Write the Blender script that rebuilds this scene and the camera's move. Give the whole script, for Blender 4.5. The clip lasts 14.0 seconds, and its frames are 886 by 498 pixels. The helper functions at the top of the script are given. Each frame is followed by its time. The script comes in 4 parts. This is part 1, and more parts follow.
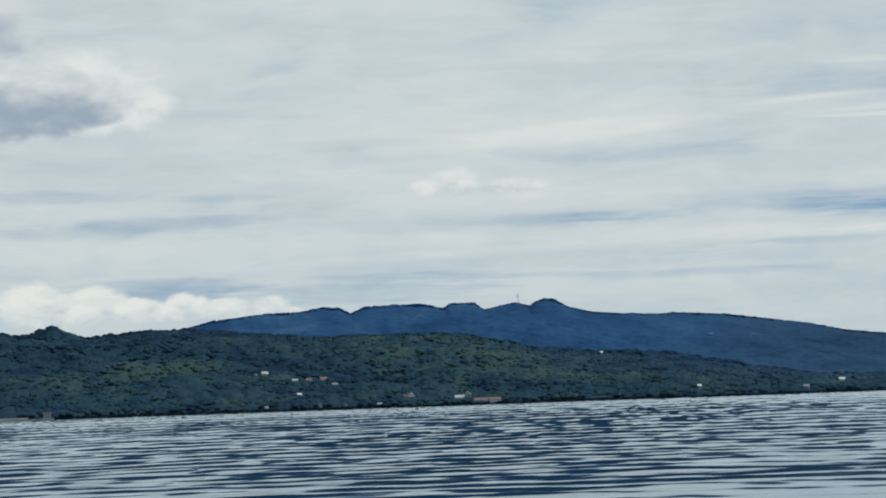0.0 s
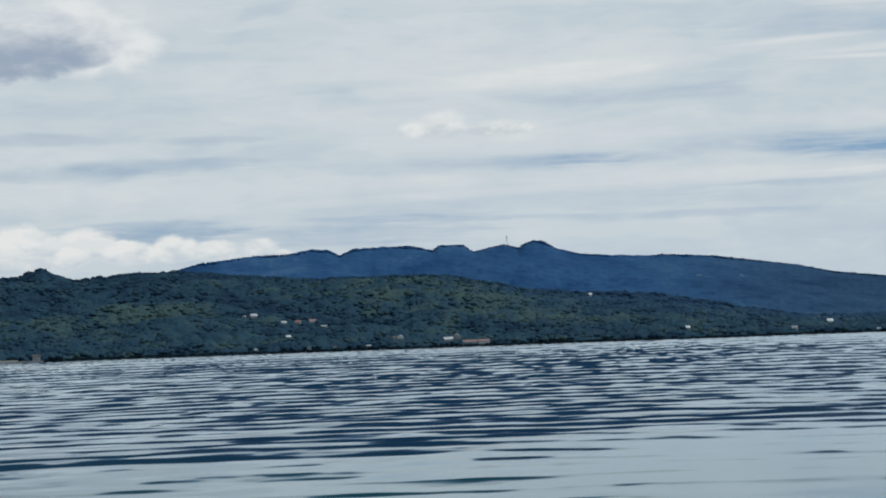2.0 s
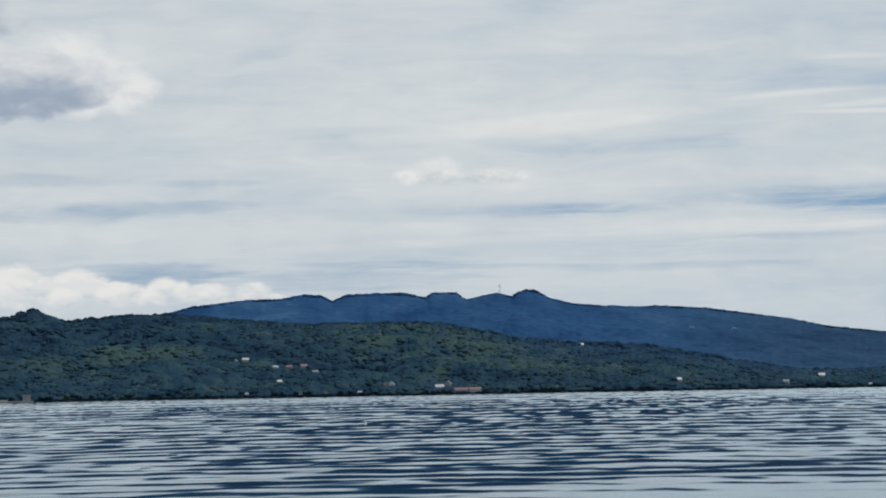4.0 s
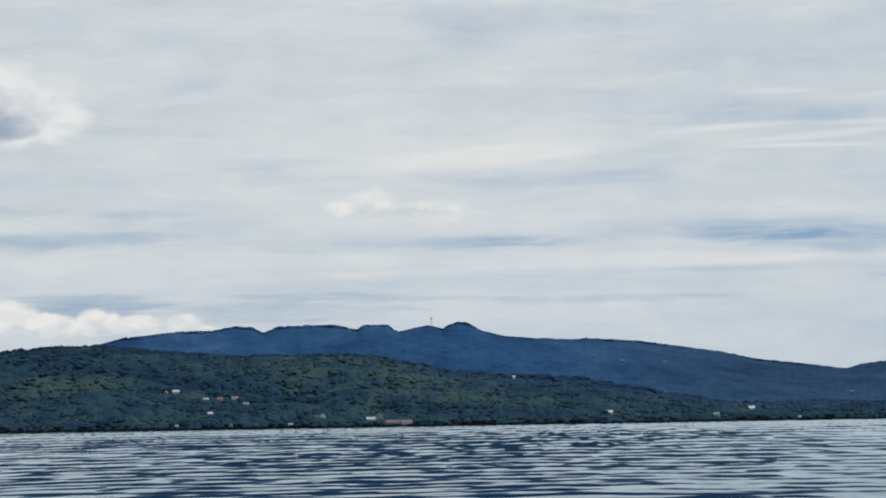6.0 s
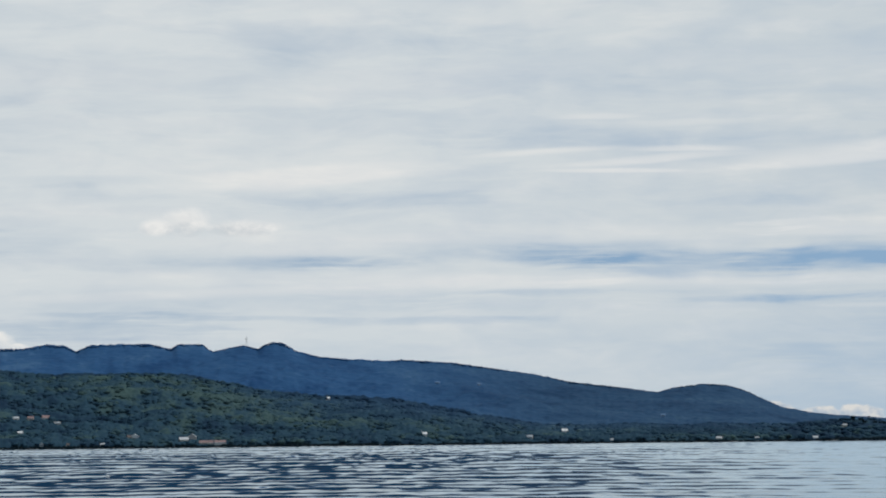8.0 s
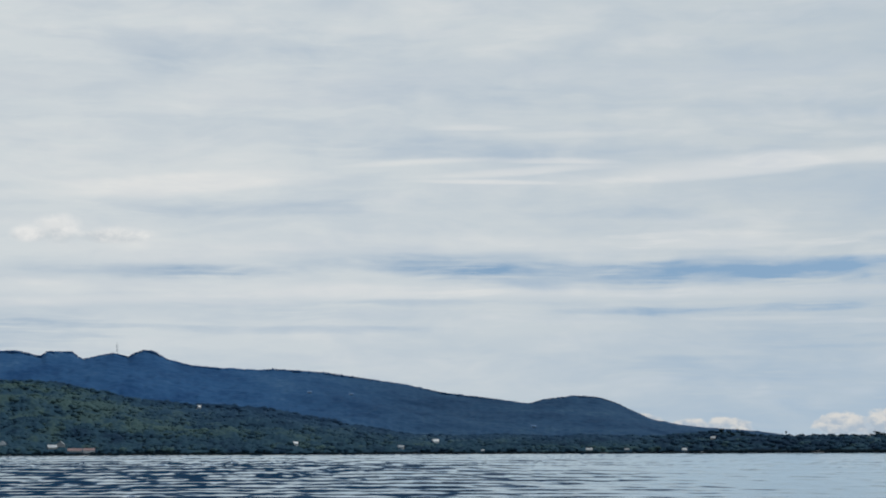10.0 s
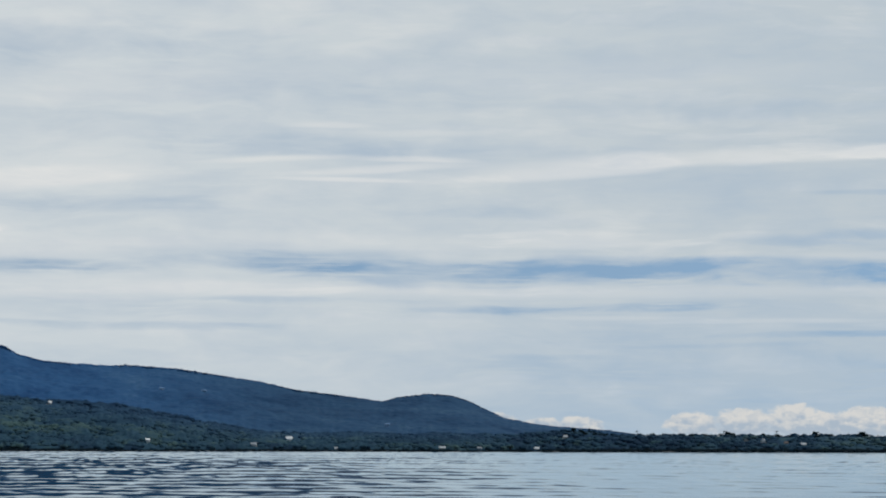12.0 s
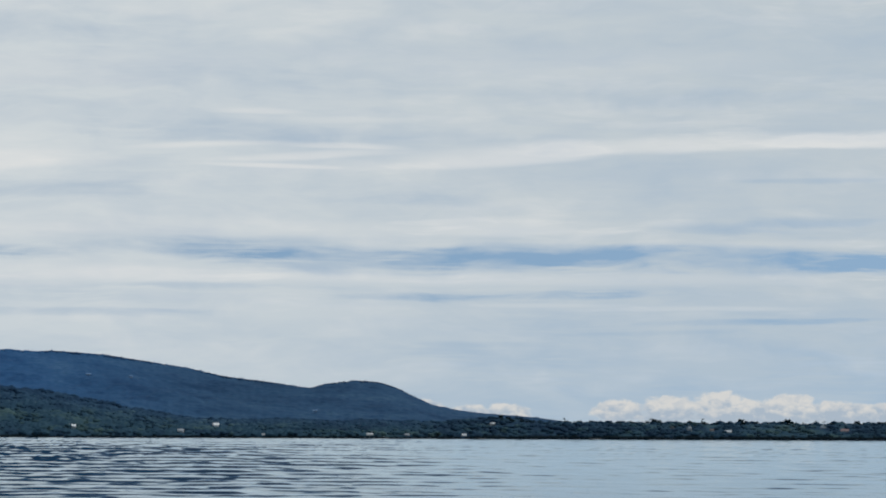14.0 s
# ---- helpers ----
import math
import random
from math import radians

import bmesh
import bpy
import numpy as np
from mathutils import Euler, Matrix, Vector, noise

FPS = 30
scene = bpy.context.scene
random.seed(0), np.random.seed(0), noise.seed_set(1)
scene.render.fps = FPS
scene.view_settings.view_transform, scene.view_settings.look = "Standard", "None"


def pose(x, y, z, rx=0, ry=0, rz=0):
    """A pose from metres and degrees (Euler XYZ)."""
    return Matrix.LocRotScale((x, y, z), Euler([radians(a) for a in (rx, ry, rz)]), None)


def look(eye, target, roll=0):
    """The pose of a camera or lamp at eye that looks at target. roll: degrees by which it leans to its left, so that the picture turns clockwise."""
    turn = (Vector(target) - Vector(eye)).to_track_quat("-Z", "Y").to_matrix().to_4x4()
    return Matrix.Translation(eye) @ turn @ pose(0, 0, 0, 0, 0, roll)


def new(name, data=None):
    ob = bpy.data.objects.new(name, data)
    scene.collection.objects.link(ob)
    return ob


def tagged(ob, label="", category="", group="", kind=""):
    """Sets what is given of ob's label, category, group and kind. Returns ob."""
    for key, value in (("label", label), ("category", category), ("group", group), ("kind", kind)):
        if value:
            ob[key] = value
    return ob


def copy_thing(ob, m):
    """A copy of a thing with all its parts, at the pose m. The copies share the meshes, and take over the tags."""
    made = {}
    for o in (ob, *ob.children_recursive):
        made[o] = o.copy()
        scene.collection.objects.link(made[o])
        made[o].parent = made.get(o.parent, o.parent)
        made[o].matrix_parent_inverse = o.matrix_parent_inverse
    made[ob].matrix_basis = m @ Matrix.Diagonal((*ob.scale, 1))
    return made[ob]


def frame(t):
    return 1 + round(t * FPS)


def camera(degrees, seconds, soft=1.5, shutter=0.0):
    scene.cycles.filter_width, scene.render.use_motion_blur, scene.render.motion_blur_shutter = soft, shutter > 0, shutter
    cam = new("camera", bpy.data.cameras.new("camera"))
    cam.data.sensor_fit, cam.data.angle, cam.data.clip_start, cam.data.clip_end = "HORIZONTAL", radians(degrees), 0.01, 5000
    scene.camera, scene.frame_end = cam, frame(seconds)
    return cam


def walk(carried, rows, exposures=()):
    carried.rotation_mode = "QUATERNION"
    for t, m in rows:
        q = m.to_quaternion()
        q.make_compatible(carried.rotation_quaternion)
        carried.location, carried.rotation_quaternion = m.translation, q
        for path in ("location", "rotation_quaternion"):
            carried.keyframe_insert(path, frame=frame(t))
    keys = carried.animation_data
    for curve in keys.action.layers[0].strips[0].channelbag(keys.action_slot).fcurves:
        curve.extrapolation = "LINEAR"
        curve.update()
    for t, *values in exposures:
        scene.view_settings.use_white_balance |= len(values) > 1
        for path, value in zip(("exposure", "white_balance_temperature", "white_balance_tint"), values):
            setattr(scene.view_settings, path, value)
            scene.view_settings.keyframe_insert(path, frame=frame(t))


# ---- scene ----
EYE = (0.02, 0.02, 1.6)
LENS = 22.98


def aim(bearing, rise, lean):
    """The camera's pose on the shore, turned to a bearing (degrees clockwise from +y) and tilted up by rise."""
    b, e = radians(bearing), radians(rise)
    way = Vector((math.sin(b) * math.cos(e), math.cos(b) * math.cos(e), math.sin(e)))
    return look(EYE, Vector(EYE) + 100 * way, lean)


cam = camera(LENS, 14.0, 2.0)
PATH = [
    (0, -6.17, 4.08, -2.0),
    (0.2, -6.38, 3.62, -2.03),
    (0.5, -6.56, 3.23, -2.12),
    (1, -6.39, 3.24, -1.81),
    (1.5, -6.16, 2.92, -1.89),
    (2, -5.93, 2.55, -2.07),
    (2.5, -5.74, 2.86, -1.81),
    (3, -5.76, 3.46, -1.15),
    (3.2, -5.80, 3.55, -1.10),
    (5.3, -5.03, 4.35, -0.83),
    (5.5, -4.80, 4.47, -0.82),
    (6, -3.91, 4.61, -0.97),
    (6.5, -2.93, 4.64, -1.08),
    (7, -1.41, 4.53, -1.03),
    (7.5, 0.00, 4.69, -0.97),
    (8, 0.93, 5.10, -0.62),
    (8.2, 1.26, 5.16, -0.56),
    (10.3, 4.98, 5.36, -0.19),
    (10.5, 5.50, 5.36, -0.17),
    (11, 6.50, 5.33, -0.01),
    (11.5, 7.12, 5.30, 0.02),
    (12, 8.08, 5.28, 0.10),
    (12.5, 8.93, 5.28, 0.16),
    (13, 9.41, 5.11, 0.29),
    (13.5, 9.88, 4.95, 0.24),
    (14, 9.97, 4.94, 0.22),
]
walk(cam, [(t, aim(b, e, l)) for t, b, e, l in PATH],
     [(0.0, 0.0, 6400, 5.0), (0.5, 0.05, 6330, 8.0), (1.5, 0.0, 6270, 8.0), (3.0, 0.0, 6380, 9.0), (5.5, 0.04, 6450, 10.0), (8.0, 0.07, 6500, 10.0), (11.0, 0.0, 6420, 9.5), (14.0, 0.0, 6420, 9.5)])

# ---- daylight: high thin overcast with blue gaps, low cumulus banks, veiled sun ----
SUN_BEARING, SUN_HEIGHT = 75.0, 62.0
sun = new("sun", bpy.data.lights.new("sun", "SUN"))
sun.data.energy, sun.data.angle, sun.data.color = 1.8, radians(12), (1.0, 0.98, 0.94)
sb, sh = radians(SUN_BEARING), radians(SUN_HEIGHT)
sun.matrix_world = look((math.sin(sb) * math.cos(sh) * 300, math.cos(sb) * math.cos(sh) * 300, math.sin(sh) * 300), (0, 0, 0))

world = bpy.data.worlds.new("daylight")
scene.world = world
world.use_nodes = True
wt = world.node_tree
wt.nodes.clear()


class Net:
    """Short spellings for the nodes of one tree."""

    def __init__(self, tree):
        self.tree = tree

    def node(self, kind):
        return self.tree.nodes.new(kind)

    def link(self, a, b):
        if isinstance(a, (int, float)):
            b.default_value = a
        elif isinstance(a, tuple):
            b.default_value = a if len(a) != 3 or b.type == "VECTOR" else (*a, 1)
        else:
            self.tree.links.new(a, b)

    def math(self, op, a, b=0.0, c=0.0, clamp=False):
        n = self.node("ShaderNodeMath")
        n.operation, n.use_clamp = op, clamp
        for i, v in enumerate((a, b, c)):
            self.link(v, n.inputs[i])
        return n.outputs[0]

    def add(self, *terms):
        out = terms[0]
        for v in terms[1:]:
            out = self.math("ADD", out, v)
        return out

    def times(self, a, b):
        return self.math("MULTIPLY", a, b)

    def vec(self, x, y, z=0.0):
        n = self.node("ShaderNodeCombineXYZ")
        for i, v in enumerate((x, y, z)):
            self.link(v, n.inputs[i])
        return n.outputs[0]

    def noise(self, at, scale=1.0, detail=4.0, rough=0.55, warp=0.0):
        n = self.node("ShaderNodeTexNoise")
        self.link(at, n.inputs["Vector"])
        n.inputs["Scale"].default_value, n.inputs["Detail"].default_value = scale, detail
        n.inputs["Roughness"].default_value, n.inputs["Distortion"].default_value = rough, warp
        return n.outputs[0]

    def ramp(self, v, lo, hi):
        n = self.node("ShaderNodeMapRange")
        n.interpolation_type = "SMOOTHSTEP"
        self.link(v, n.inputs[0])
        n.inputs[1].default_value, n.inputs[2].default_value = lo, hi
        return n.outputs[0]

    def mix(self, f, a, b):
        n = self.node("ShaderNodeMix")
        n.data_type = "RGBA"
        for v, i in ((f, 0), (a, 6), (b, 7)):
            self.link(v, n.inputs[i])
        return n.outputs[2]


    def scaled(self, v, by):
        n = self.node("ShaderNodeVectorMath")
        n.operation = "MULTIPLY"
        self.link(v, n.inputs[0])
        self.link(by, n.inputs[1])
        return n.outputs[0]

    def attribute(self, name):
        n = self.node("ShaderNodeAttribute")
        n.attribute_name = name
        return n.outputs["Fac"]


w = Net(wt)
way = w.node("ShaderNodeSeparateXYZ")
wt.links.new(w.node("ShaderNodeTexCoord").outputs["Generated"], way.inputs[0])
bearing = w.times(w.math("ARCTAN2", way.outputs[0], way.outputs[1]), 57.2958)
rise = w.times(w.math("ARCSINE", way.outputs[2]), 57.2958)

clear = w.node("ShaderNodeTexSky")
clear.sky_type, clear.sun_disc, clear.sun_elevation, clear.sun_rotation = "NISHITA", False, sh, sb
clear.air_density, clear.dust_density, clear.ozone_density = 1.2, 1.0, 1.0
# the gaps look through to the deeper blue well above the murk of the horizon
wt.links.new(w.vec(way.outputs[0], way.outputs[1], w.math("ADD", way.outputs[2], 0.45)), clear.inputs[0])
# clear sky deepens towards the zenith
level = w.math("MULTIPLY_ADD", w.ramp(rise, 12.0, 32.0), -0.072, 0.12)
gap = w.scaled(w.scaled(clear.outputs[0], w.vec(level, level, level)), (0.88, 1.0, 0.93))

# slow wander of the cloud streaks, their fine fibre, and thin threads that show in patches
wander = w.times(w.math("SUBTRACT", w.noise(w.vec(w.times(bearing, 0.16), w.times(rise, 0.45), 3.0), 1.0, 3.0), 0.5), 1.5)
fibre = w.math("SUBTRACT", w.noise(w.vec(w.times(bearing, 0.22), w.times(w.add(rise, wander), 2.0), 7.0), 1.0, 6.0, 0.56, 0.3), 0.5)
wisp = w.math("SUBTRACT", w.noise(w.vec(w.times(bearing, 0.7), w.times(w.add(rise, w.times(wander, 0.5)), 4.6), 17.0), 1.0, 5.0, 0.6, 0.5), 0.5)
thread = w.math("SUBTRACT", w.noise(w.vec(w.times(bearing, 0.5), w.times(w.add(rise, w.times(wander, 0.3)), 9.5), 41.0), 1.0, 4.0, 0.55, 0.4), 0.5)
patchy = w.ramp(w.noise(w.vec(w.times(bearing, 0.25), w.times(rise, 0.9), 53.0), 1.0, 3.0), 0.42, 0.62)
fibre = w.add(w.times(fibre, 0.85), w.times(wisp, 0.4), w.times(w.times(thread, patchy), w.math("MULTIPLY_ADD", w.ramp(rise, 6.5, 4.0), 0.8, 0.4)))
sheet = w.math("SUBTRACT", w.noise(w.vec(w.times(bearing, 0.10), w.times(w.add(rise, w.times(wander, 0.7)), 0.75), 11.0), 1.0, 5.0, 0.55), 0.5)
mottle = w.math("SUBTRACT", w.noise(w.vec(w.times(bearing, 0.42), w.times(w.add(rise, w.times(wander, 0.6)), 1.2), 29.0), 1.0, 6.0, 0.55, 0.3), 0.5)
sheet = w.add(w.times(sheet, 0.55), w.times(mottle, 0.5))
fray = w.add(w.times(fibre, 1.2), w.times(mottle, 0.7))


def streak(b, e, half_b, up, down, slope=0.0, rough=1.0):
    """A lens of cloud or clear sky about a bearing and a rise, soft on one side and crisp on the other, frayed by the fibre."""
    db = w.math("SUBTRACT", bearing, b)
    de = w.math("SUBTRACT", w.add(rise, w.times(wander, 0.12), w.times(mottle, 0.10)), w.math("MULTIPLY_ADD", db, slope, e))
    de = w.math("MAXIMUM", w.times(de, 1 / up), w.times(de, -1 / down))
    q = w.add(w.math("POWER", w.times(db, 1 / half_b), 2.0), w.math("POWER", de, 2.0), w.times(fray, -2.0 * rough))
    return w.ramp(q, 2.0, -0.5)


# gaps where the blue shows: (bearing, rise, half width, reach up, reach down, slope, depth)
GAPS = [
    (8.4, 4.70, 4.4, 0.26, 0.36, 0.0, 0.46), (12.6, 4.82, 3.6, 0.24, 0.36, 0.0, 0.46), (17.2, 4.70, 4.2, 0.30, 0.34, -0.02, 0.72), (21.8, 4.55, 3.2, 0.24, 0.28, -0.03, 0.70),
    (3.4, 4.92, 3.2, 0.22, 0.28, 0.0, 0.32), (-1.4, 4.78, 1.7, 0.13, 0.20, 0.0, 0.32), (-3.2, 4.77, 2.6, 0.14, 0.18, -0.01, 0.28), (5.8, 4.98, 3.0, 0.26, 0.3, 0.01, 0.16),
    (11.8, 3.72, 3.0, 0.12, 0.17, 0.01, 0.52), (9.4, 3.70, 2.0, 0.08, 0.12, 0.0, 0.25), (16.9, 5.45, 1.4, 0.16, 0.13, -0.06, 0.34), (19.6, 5.62, 1.6, 0.13, 0.12, 0.0, 0.38),
    (19.5, 6.68, 1.6, 0.06, 0.08, 0.0, 0.26), (18.3, 3.02, 2.7, 0.07, 0.10, 0.01, 0.42), (11.0, 2.45, 1.6, 0.06, 0.09, 0.0, 0.2), (15.5, 2.75, 2.0, 0.06, 0.08, 0.02, 0.2),
    (-13.4, 4.95, 2.6, 0.18, 0.22, 0.0, 0.30), (-16.5, 5.70, 2.2, 0.16, 0.20, 0.0, 0.24), (-12.0, 5.60, 1.3, 0.09, 0.12, 0.0, 0.22), (-15.5, 4.80, 2.4, 0.2, 0.2, 0.0, 0.28),
    (-13.7, 3.32, 2.0, 0.22, 0.36, 0.0, 0.50), (-8.4, 3.10, 3.6, 0.16, 0.30, 0.0, 0.28), (-4.5, 3.34, 3.2, 0.05, 0.08, 0.0, 0.24), (-7.4, 3.45, 2.4, 0.05, 0.08, 0.0, 0.22),
    (0.5, 3.25, 3.2, 0.08, 0.12, 0.0, 0.24), (3.6, 3.95, 2.0, 0.06, 0.09, 0.0, 0.2), (-9.0, 6.9, 2.5, 0.12, 0.16, 0.02, 0.2), (-2.0, 10.6, 4.0, 0.5, 0.5, 0.0, 0.18),
    (3.6, 7.90, 3.4, 0.30, 0.22, 0.0, 0.20), (-1.0, 6.42, 3.0, 0.20, 0.22, 0.0, 0.22), (5.6, 9.3, 5.0, 0.5, 0.5, 0.04, 0.10), (-8.0, 8.9, 3.0, 0.25, 0.3, 0.0, 0.16),
    (8.5, 6.30, 2.4, 0.14, 0.2, 0.0, 0.14), (16.0, 8.9, 3.2, 0.2, 0.3, 0.0, 0.14), (17.5, 2.0, 5.0, 0.6, 0.6, 0.0, 0.06),
]
thin = w.math("MAXIMUM", w.add(w.math("MULTIPLY_ADD", sheet, 0.9, 0.09), w.times(fibre, 0.42)), 0.0)
for b, e, hb, up, down, slope, depth in GAPS:
    thin = w.add(thin, w.times(streak(b, e, hb, up, down, slope, 1.25), 0.9 * depth))
# towards the horizon the layers close up into a pale blue-grey band
low = w.ramp(rise, 5.0, 0.5)
# overhead and behind, unseen, the cover is opened to blue to darken wave reflections
broken = w.times(w.ramp(rise, 11.5, 17.0), w.ramp(w.noise(w.vec(way.outputs[0], way.outputs[1], way.outputs[2]), 3.0, 5.0), 0.24, 0.40))
thin = w.math("MINIMUM", w.add(thin, w.add(w.times(low, w.math("MULTIPLY_ADD", w.ramp(bearing, 2.0, 15.0), 0.20, 0.14)), w.times(broken, 0.9))), 0.92)

VEIL = w.mix(w.ramp(bearing, -4.0, 22.0), (0.61, 0.655, 0.675), (0.515, 0.575, 0.615))
BRIGHT = (0.74, 0.745, 0.73)
lit = w.times(w.math("MAXIMUM", w.add(w.times(sheet, -1.1), w.times(fibre, 1.2)), 0.0), 1.3)
# lit cloud: (bearing, rise, half width, reach up, reach down, slope, depth)
for b, e, hb, up, down, slope, depth in [
    (-2.8, 7.02, 3.0, 0.26, 0.26, 0.07, 0.85), (3.6, 7.60, 1.9, 0.08, 0.09, 0.04, 0.9), (6.4, 7.34, 2.2, 0.12, 0.09, 0.05, 0.9),
    (7.4, 7.58, 1.4, 0.09, 0.05, -0.02, 0.9), (5.4, 7.08, 1.8, 0.06, 0.05, -0.02, 0.8), (5.0, 8.50, 1.1, 0.10, 0.07, 0.0, 0.7), (7.6, 8.3, 1.6, 0.08, 0.1, 0.0, 0.35),
    (11.2, 7.25, 3.0, 0.36, 0.15, 0.06, 0.95), (16.2, 7.55, 4.2, 0.30, 0.14, 0.01, 0.9), (21.4, 7.62, 2.8, 0.26, 0.14, 0.0, 0.8),
    (-3.0, 4.30, 6.0, 0.22, 0.28, 0.0, 0.45), (12.0, 4.12, 8.0, 0.16, 0.16, 0.0, 0.40), (-6.0, 3.95, 4.0, 0.12, 0.13, 0.03, 0.55), (3.0, 4.2, 4.0, 0.2, 0.16, 0.0, 0.35),
    (4.2, 5.45, 5.0, 0.26, 0.20, 0.0, 0.40), (-3.4, 5.30, 4.0, 0.22, 0.30, 0.0, 0.40), (11.6, 5.42, 3.0, 0.32, 0.14, 0.0, 0.60), (15.9, 5.6, 0.8, 0.12, 0.1, 0.0, 0.4),
    (-17.5, 5.9, 4.0, 0.40, 0.40, 0.0, 0.3), (-9.5, 6.1, 3.0, 0.30, 0.30, 0.0, 0.3), (20.0, 5.05, 3.0, 0.1, 0.12, 0.0, 0.3), (0.5, 9.6, 4.0, 0.4, 0.4, 0.05, 0.35),
    (-9.0, 9.6, 4.0, 0.4, 0.35, 0.03, 0.3), (13.0, 9.8, 5.0, 0.4, 0.4, 0.0, 0.25), (16.5, 3.35, 3.0, 0.07, 0.06, 0.0, 0.4), (12.8, 3.45, 2.0, 0.06, 0.06, 0.0, 0.4),
]:
    lit = w.add(lit, w.times(streak(b, e, hb, up, down, slope, 1.35), depth))
lit = w.math("MINIMUM", lit, 1.0)
cover = w.mix(lit, VEIL, BRIGHT)
sky = w.mix(thin, cover, gap)


def cumulus(sky, lobes, base, top, seed, fine=1.0, shade=(0.40, 0.45, 0.53), glow=(0.74, 0.75, 0.74), soft=0.35, veil=1.0, dark=1.0, folds=0.25, rag=2.4):
    """A heap of cloud: round lobes (bearing, rise, half width, half height) with a ragged edge, white above and grey below."""
    billow = w.math("SUBTRACT", w.noise(w.vec(w.times(bearing, fine), w.times(rise, 1.5 * fine), seed), 1.0, 6.0, 0.55, 0.2), 0.5)
    body = -9.0
    for b, e, hb, he in lobes:
        db, de = w.times(w.math("SUBTRACT", bearing, b), 1 / hb), w.times(w.math("SUBTRACT", rise, e), 1 / he)
        one = w.math("SUBTRACT", 1.0, w.add(w.math("POWER", db, 2.0), w.math("POWER", de, 2.0)))
        body = one if isinstance(body, float) else w.math("SMOOTH_MAX", body, one, 0.3)
    body = w.add(body, w.times(billow, rag))
    mask = w.times(w.ramp(body, 0.0, soft), veil)
    under = w.ramp(w.add(rise, w.times(billow, (top - base) * 1.3)), base + (top - base) * 0.62, base + (top - base) * 0.12)
    fold = w.noise(w.vec(w.times(bearing, 1.1 * fine), w.times(w.add(rise, w.times(billow, -0.4)), 2.2 * fine), seed + 5), 1.0, 4.0, 0.55, 0.5)
    under = w.times(w.times(under, w.ramp(body, 0.0, 0.45)), dark)
    under = w.math("MINIMUM", w.add(under, w.times(w.times(w.ramp(fold, 0.44, 0.62), w.ramp(body, 0.05, 0.5)), folds)), 1.0)
    return w.mix(mask, sky, w.mix(under, glow, shade))


def belly(sky, b, e, half_b, up, down, slope, depth, colour, seed):
    """The shaded underside of a heap: a flat-bottomed grey lens with a billowing top."""
    puffs = w.math("SUBTRACT", w.noise(w.vec(w.times(bearing, 0.8), w.times(rise, 1.6), seed), 1.0, 5.0, 0.5, 0.3), 0.5)
    db = w.math("SUBTRACT", bearing, b)
    de = w.math("SUBTRACT", w.add(rise, w.times(puffs, 0.5)), w.math("MULTIPLY_ADD", db, slope, e))
    de = w.math("MAXIMUM", w.times(de, 1 / up), w.times(de, -1 / down))
    q = w.add(w.math("POWER", w.times(db, 1 / half_b), 2.0), w.math("POWER", de, 2.0), w.times(puffs, -2.6), w.times(fray, -0.6))
    return w.mix(w.times(w.ramp(q, 1.6, -0.2), depth), sky, colour)


# heap with a grey belly, its neighbour above, the small puff, and the banks on the skyline
sky = cumulus(sky, [(-18.2, 10.6, 1.6, 1.1), (-20.2, 11.0, 3.0, 2.0)], 9.4, 11.6, 21.0, 0.45, shade=(0.34, 0.39, 0.47), glow=(0.66, 0.68, 0.69), soft=1.0, veil=0.9, folds=0.05, rag=1.4)
sky = cumulus(sky, [(-15.5, 8.45, 2.2, 1.15), (-17.8, 8.3, 2.6, 1.3), (-14.0, 8.0, 1.1, 0.7), (-20.5, 8.0, 3.0, 1.8)], 5.0, 8.0, 33.0, 0.75,
              shade=(0.55, 0.60, 0.64), glow=(0.76, 0.765, 0.76), soft=0.9, folds=0.2, rag=1.9)
sky = belly(sky, -17.6, 7.42, 3.3, 1.35, 0.30, 0.13, 0.95, (0.31, 0.375, 0.47), 34.0)
sky = belly(sky, -18.6, 9.75, 1.7, 0.7, 0.35, 0.0, 0.75, (0.34, 0.40, 0.49), 35.0)
sky = cumulus(sky, [(-5.75, 5.85, 0.75, 0.46), (-4.4, 5.68, 1.3, 0.26), (-6.5, 5.7, 0.7, 0.26)], 5.3, 6.2, 43.0, 1.3, shade=(0.52, 0.56, 0.59), glow=(0.775, 0.775, 0.76), soft=1.1, veil=1.0, rag=1.5)
sky = cumulus(sky, [(-18.7, 2.95, 1.3, 0.55), (-17.0, 3.0, 0.95, 0.58), (-15.2, 2.95, 0.85, 0.52), (-14.2, 2.72, 1.0, 0.36), (-16.2, 2.7, 1.5, 0.5), (-12.95, 2.78, 0.7, 0.40), (-11.8, 2.7, 0.8, 0.32),
                    (-10.8, 2.7, 0.6, 0.36), (-10.2, 2.5, 0.7, 0.2), (-19.8, 2.75, 1.6, 0.45)], 2.2, 3.3, 55.0, 1.3, shade=(0.56, 0.61, 0.65), glow=(0.78, 0.775, 0.75), soft=0.6, dark=0.8, folds=0.3, rag=1.6)
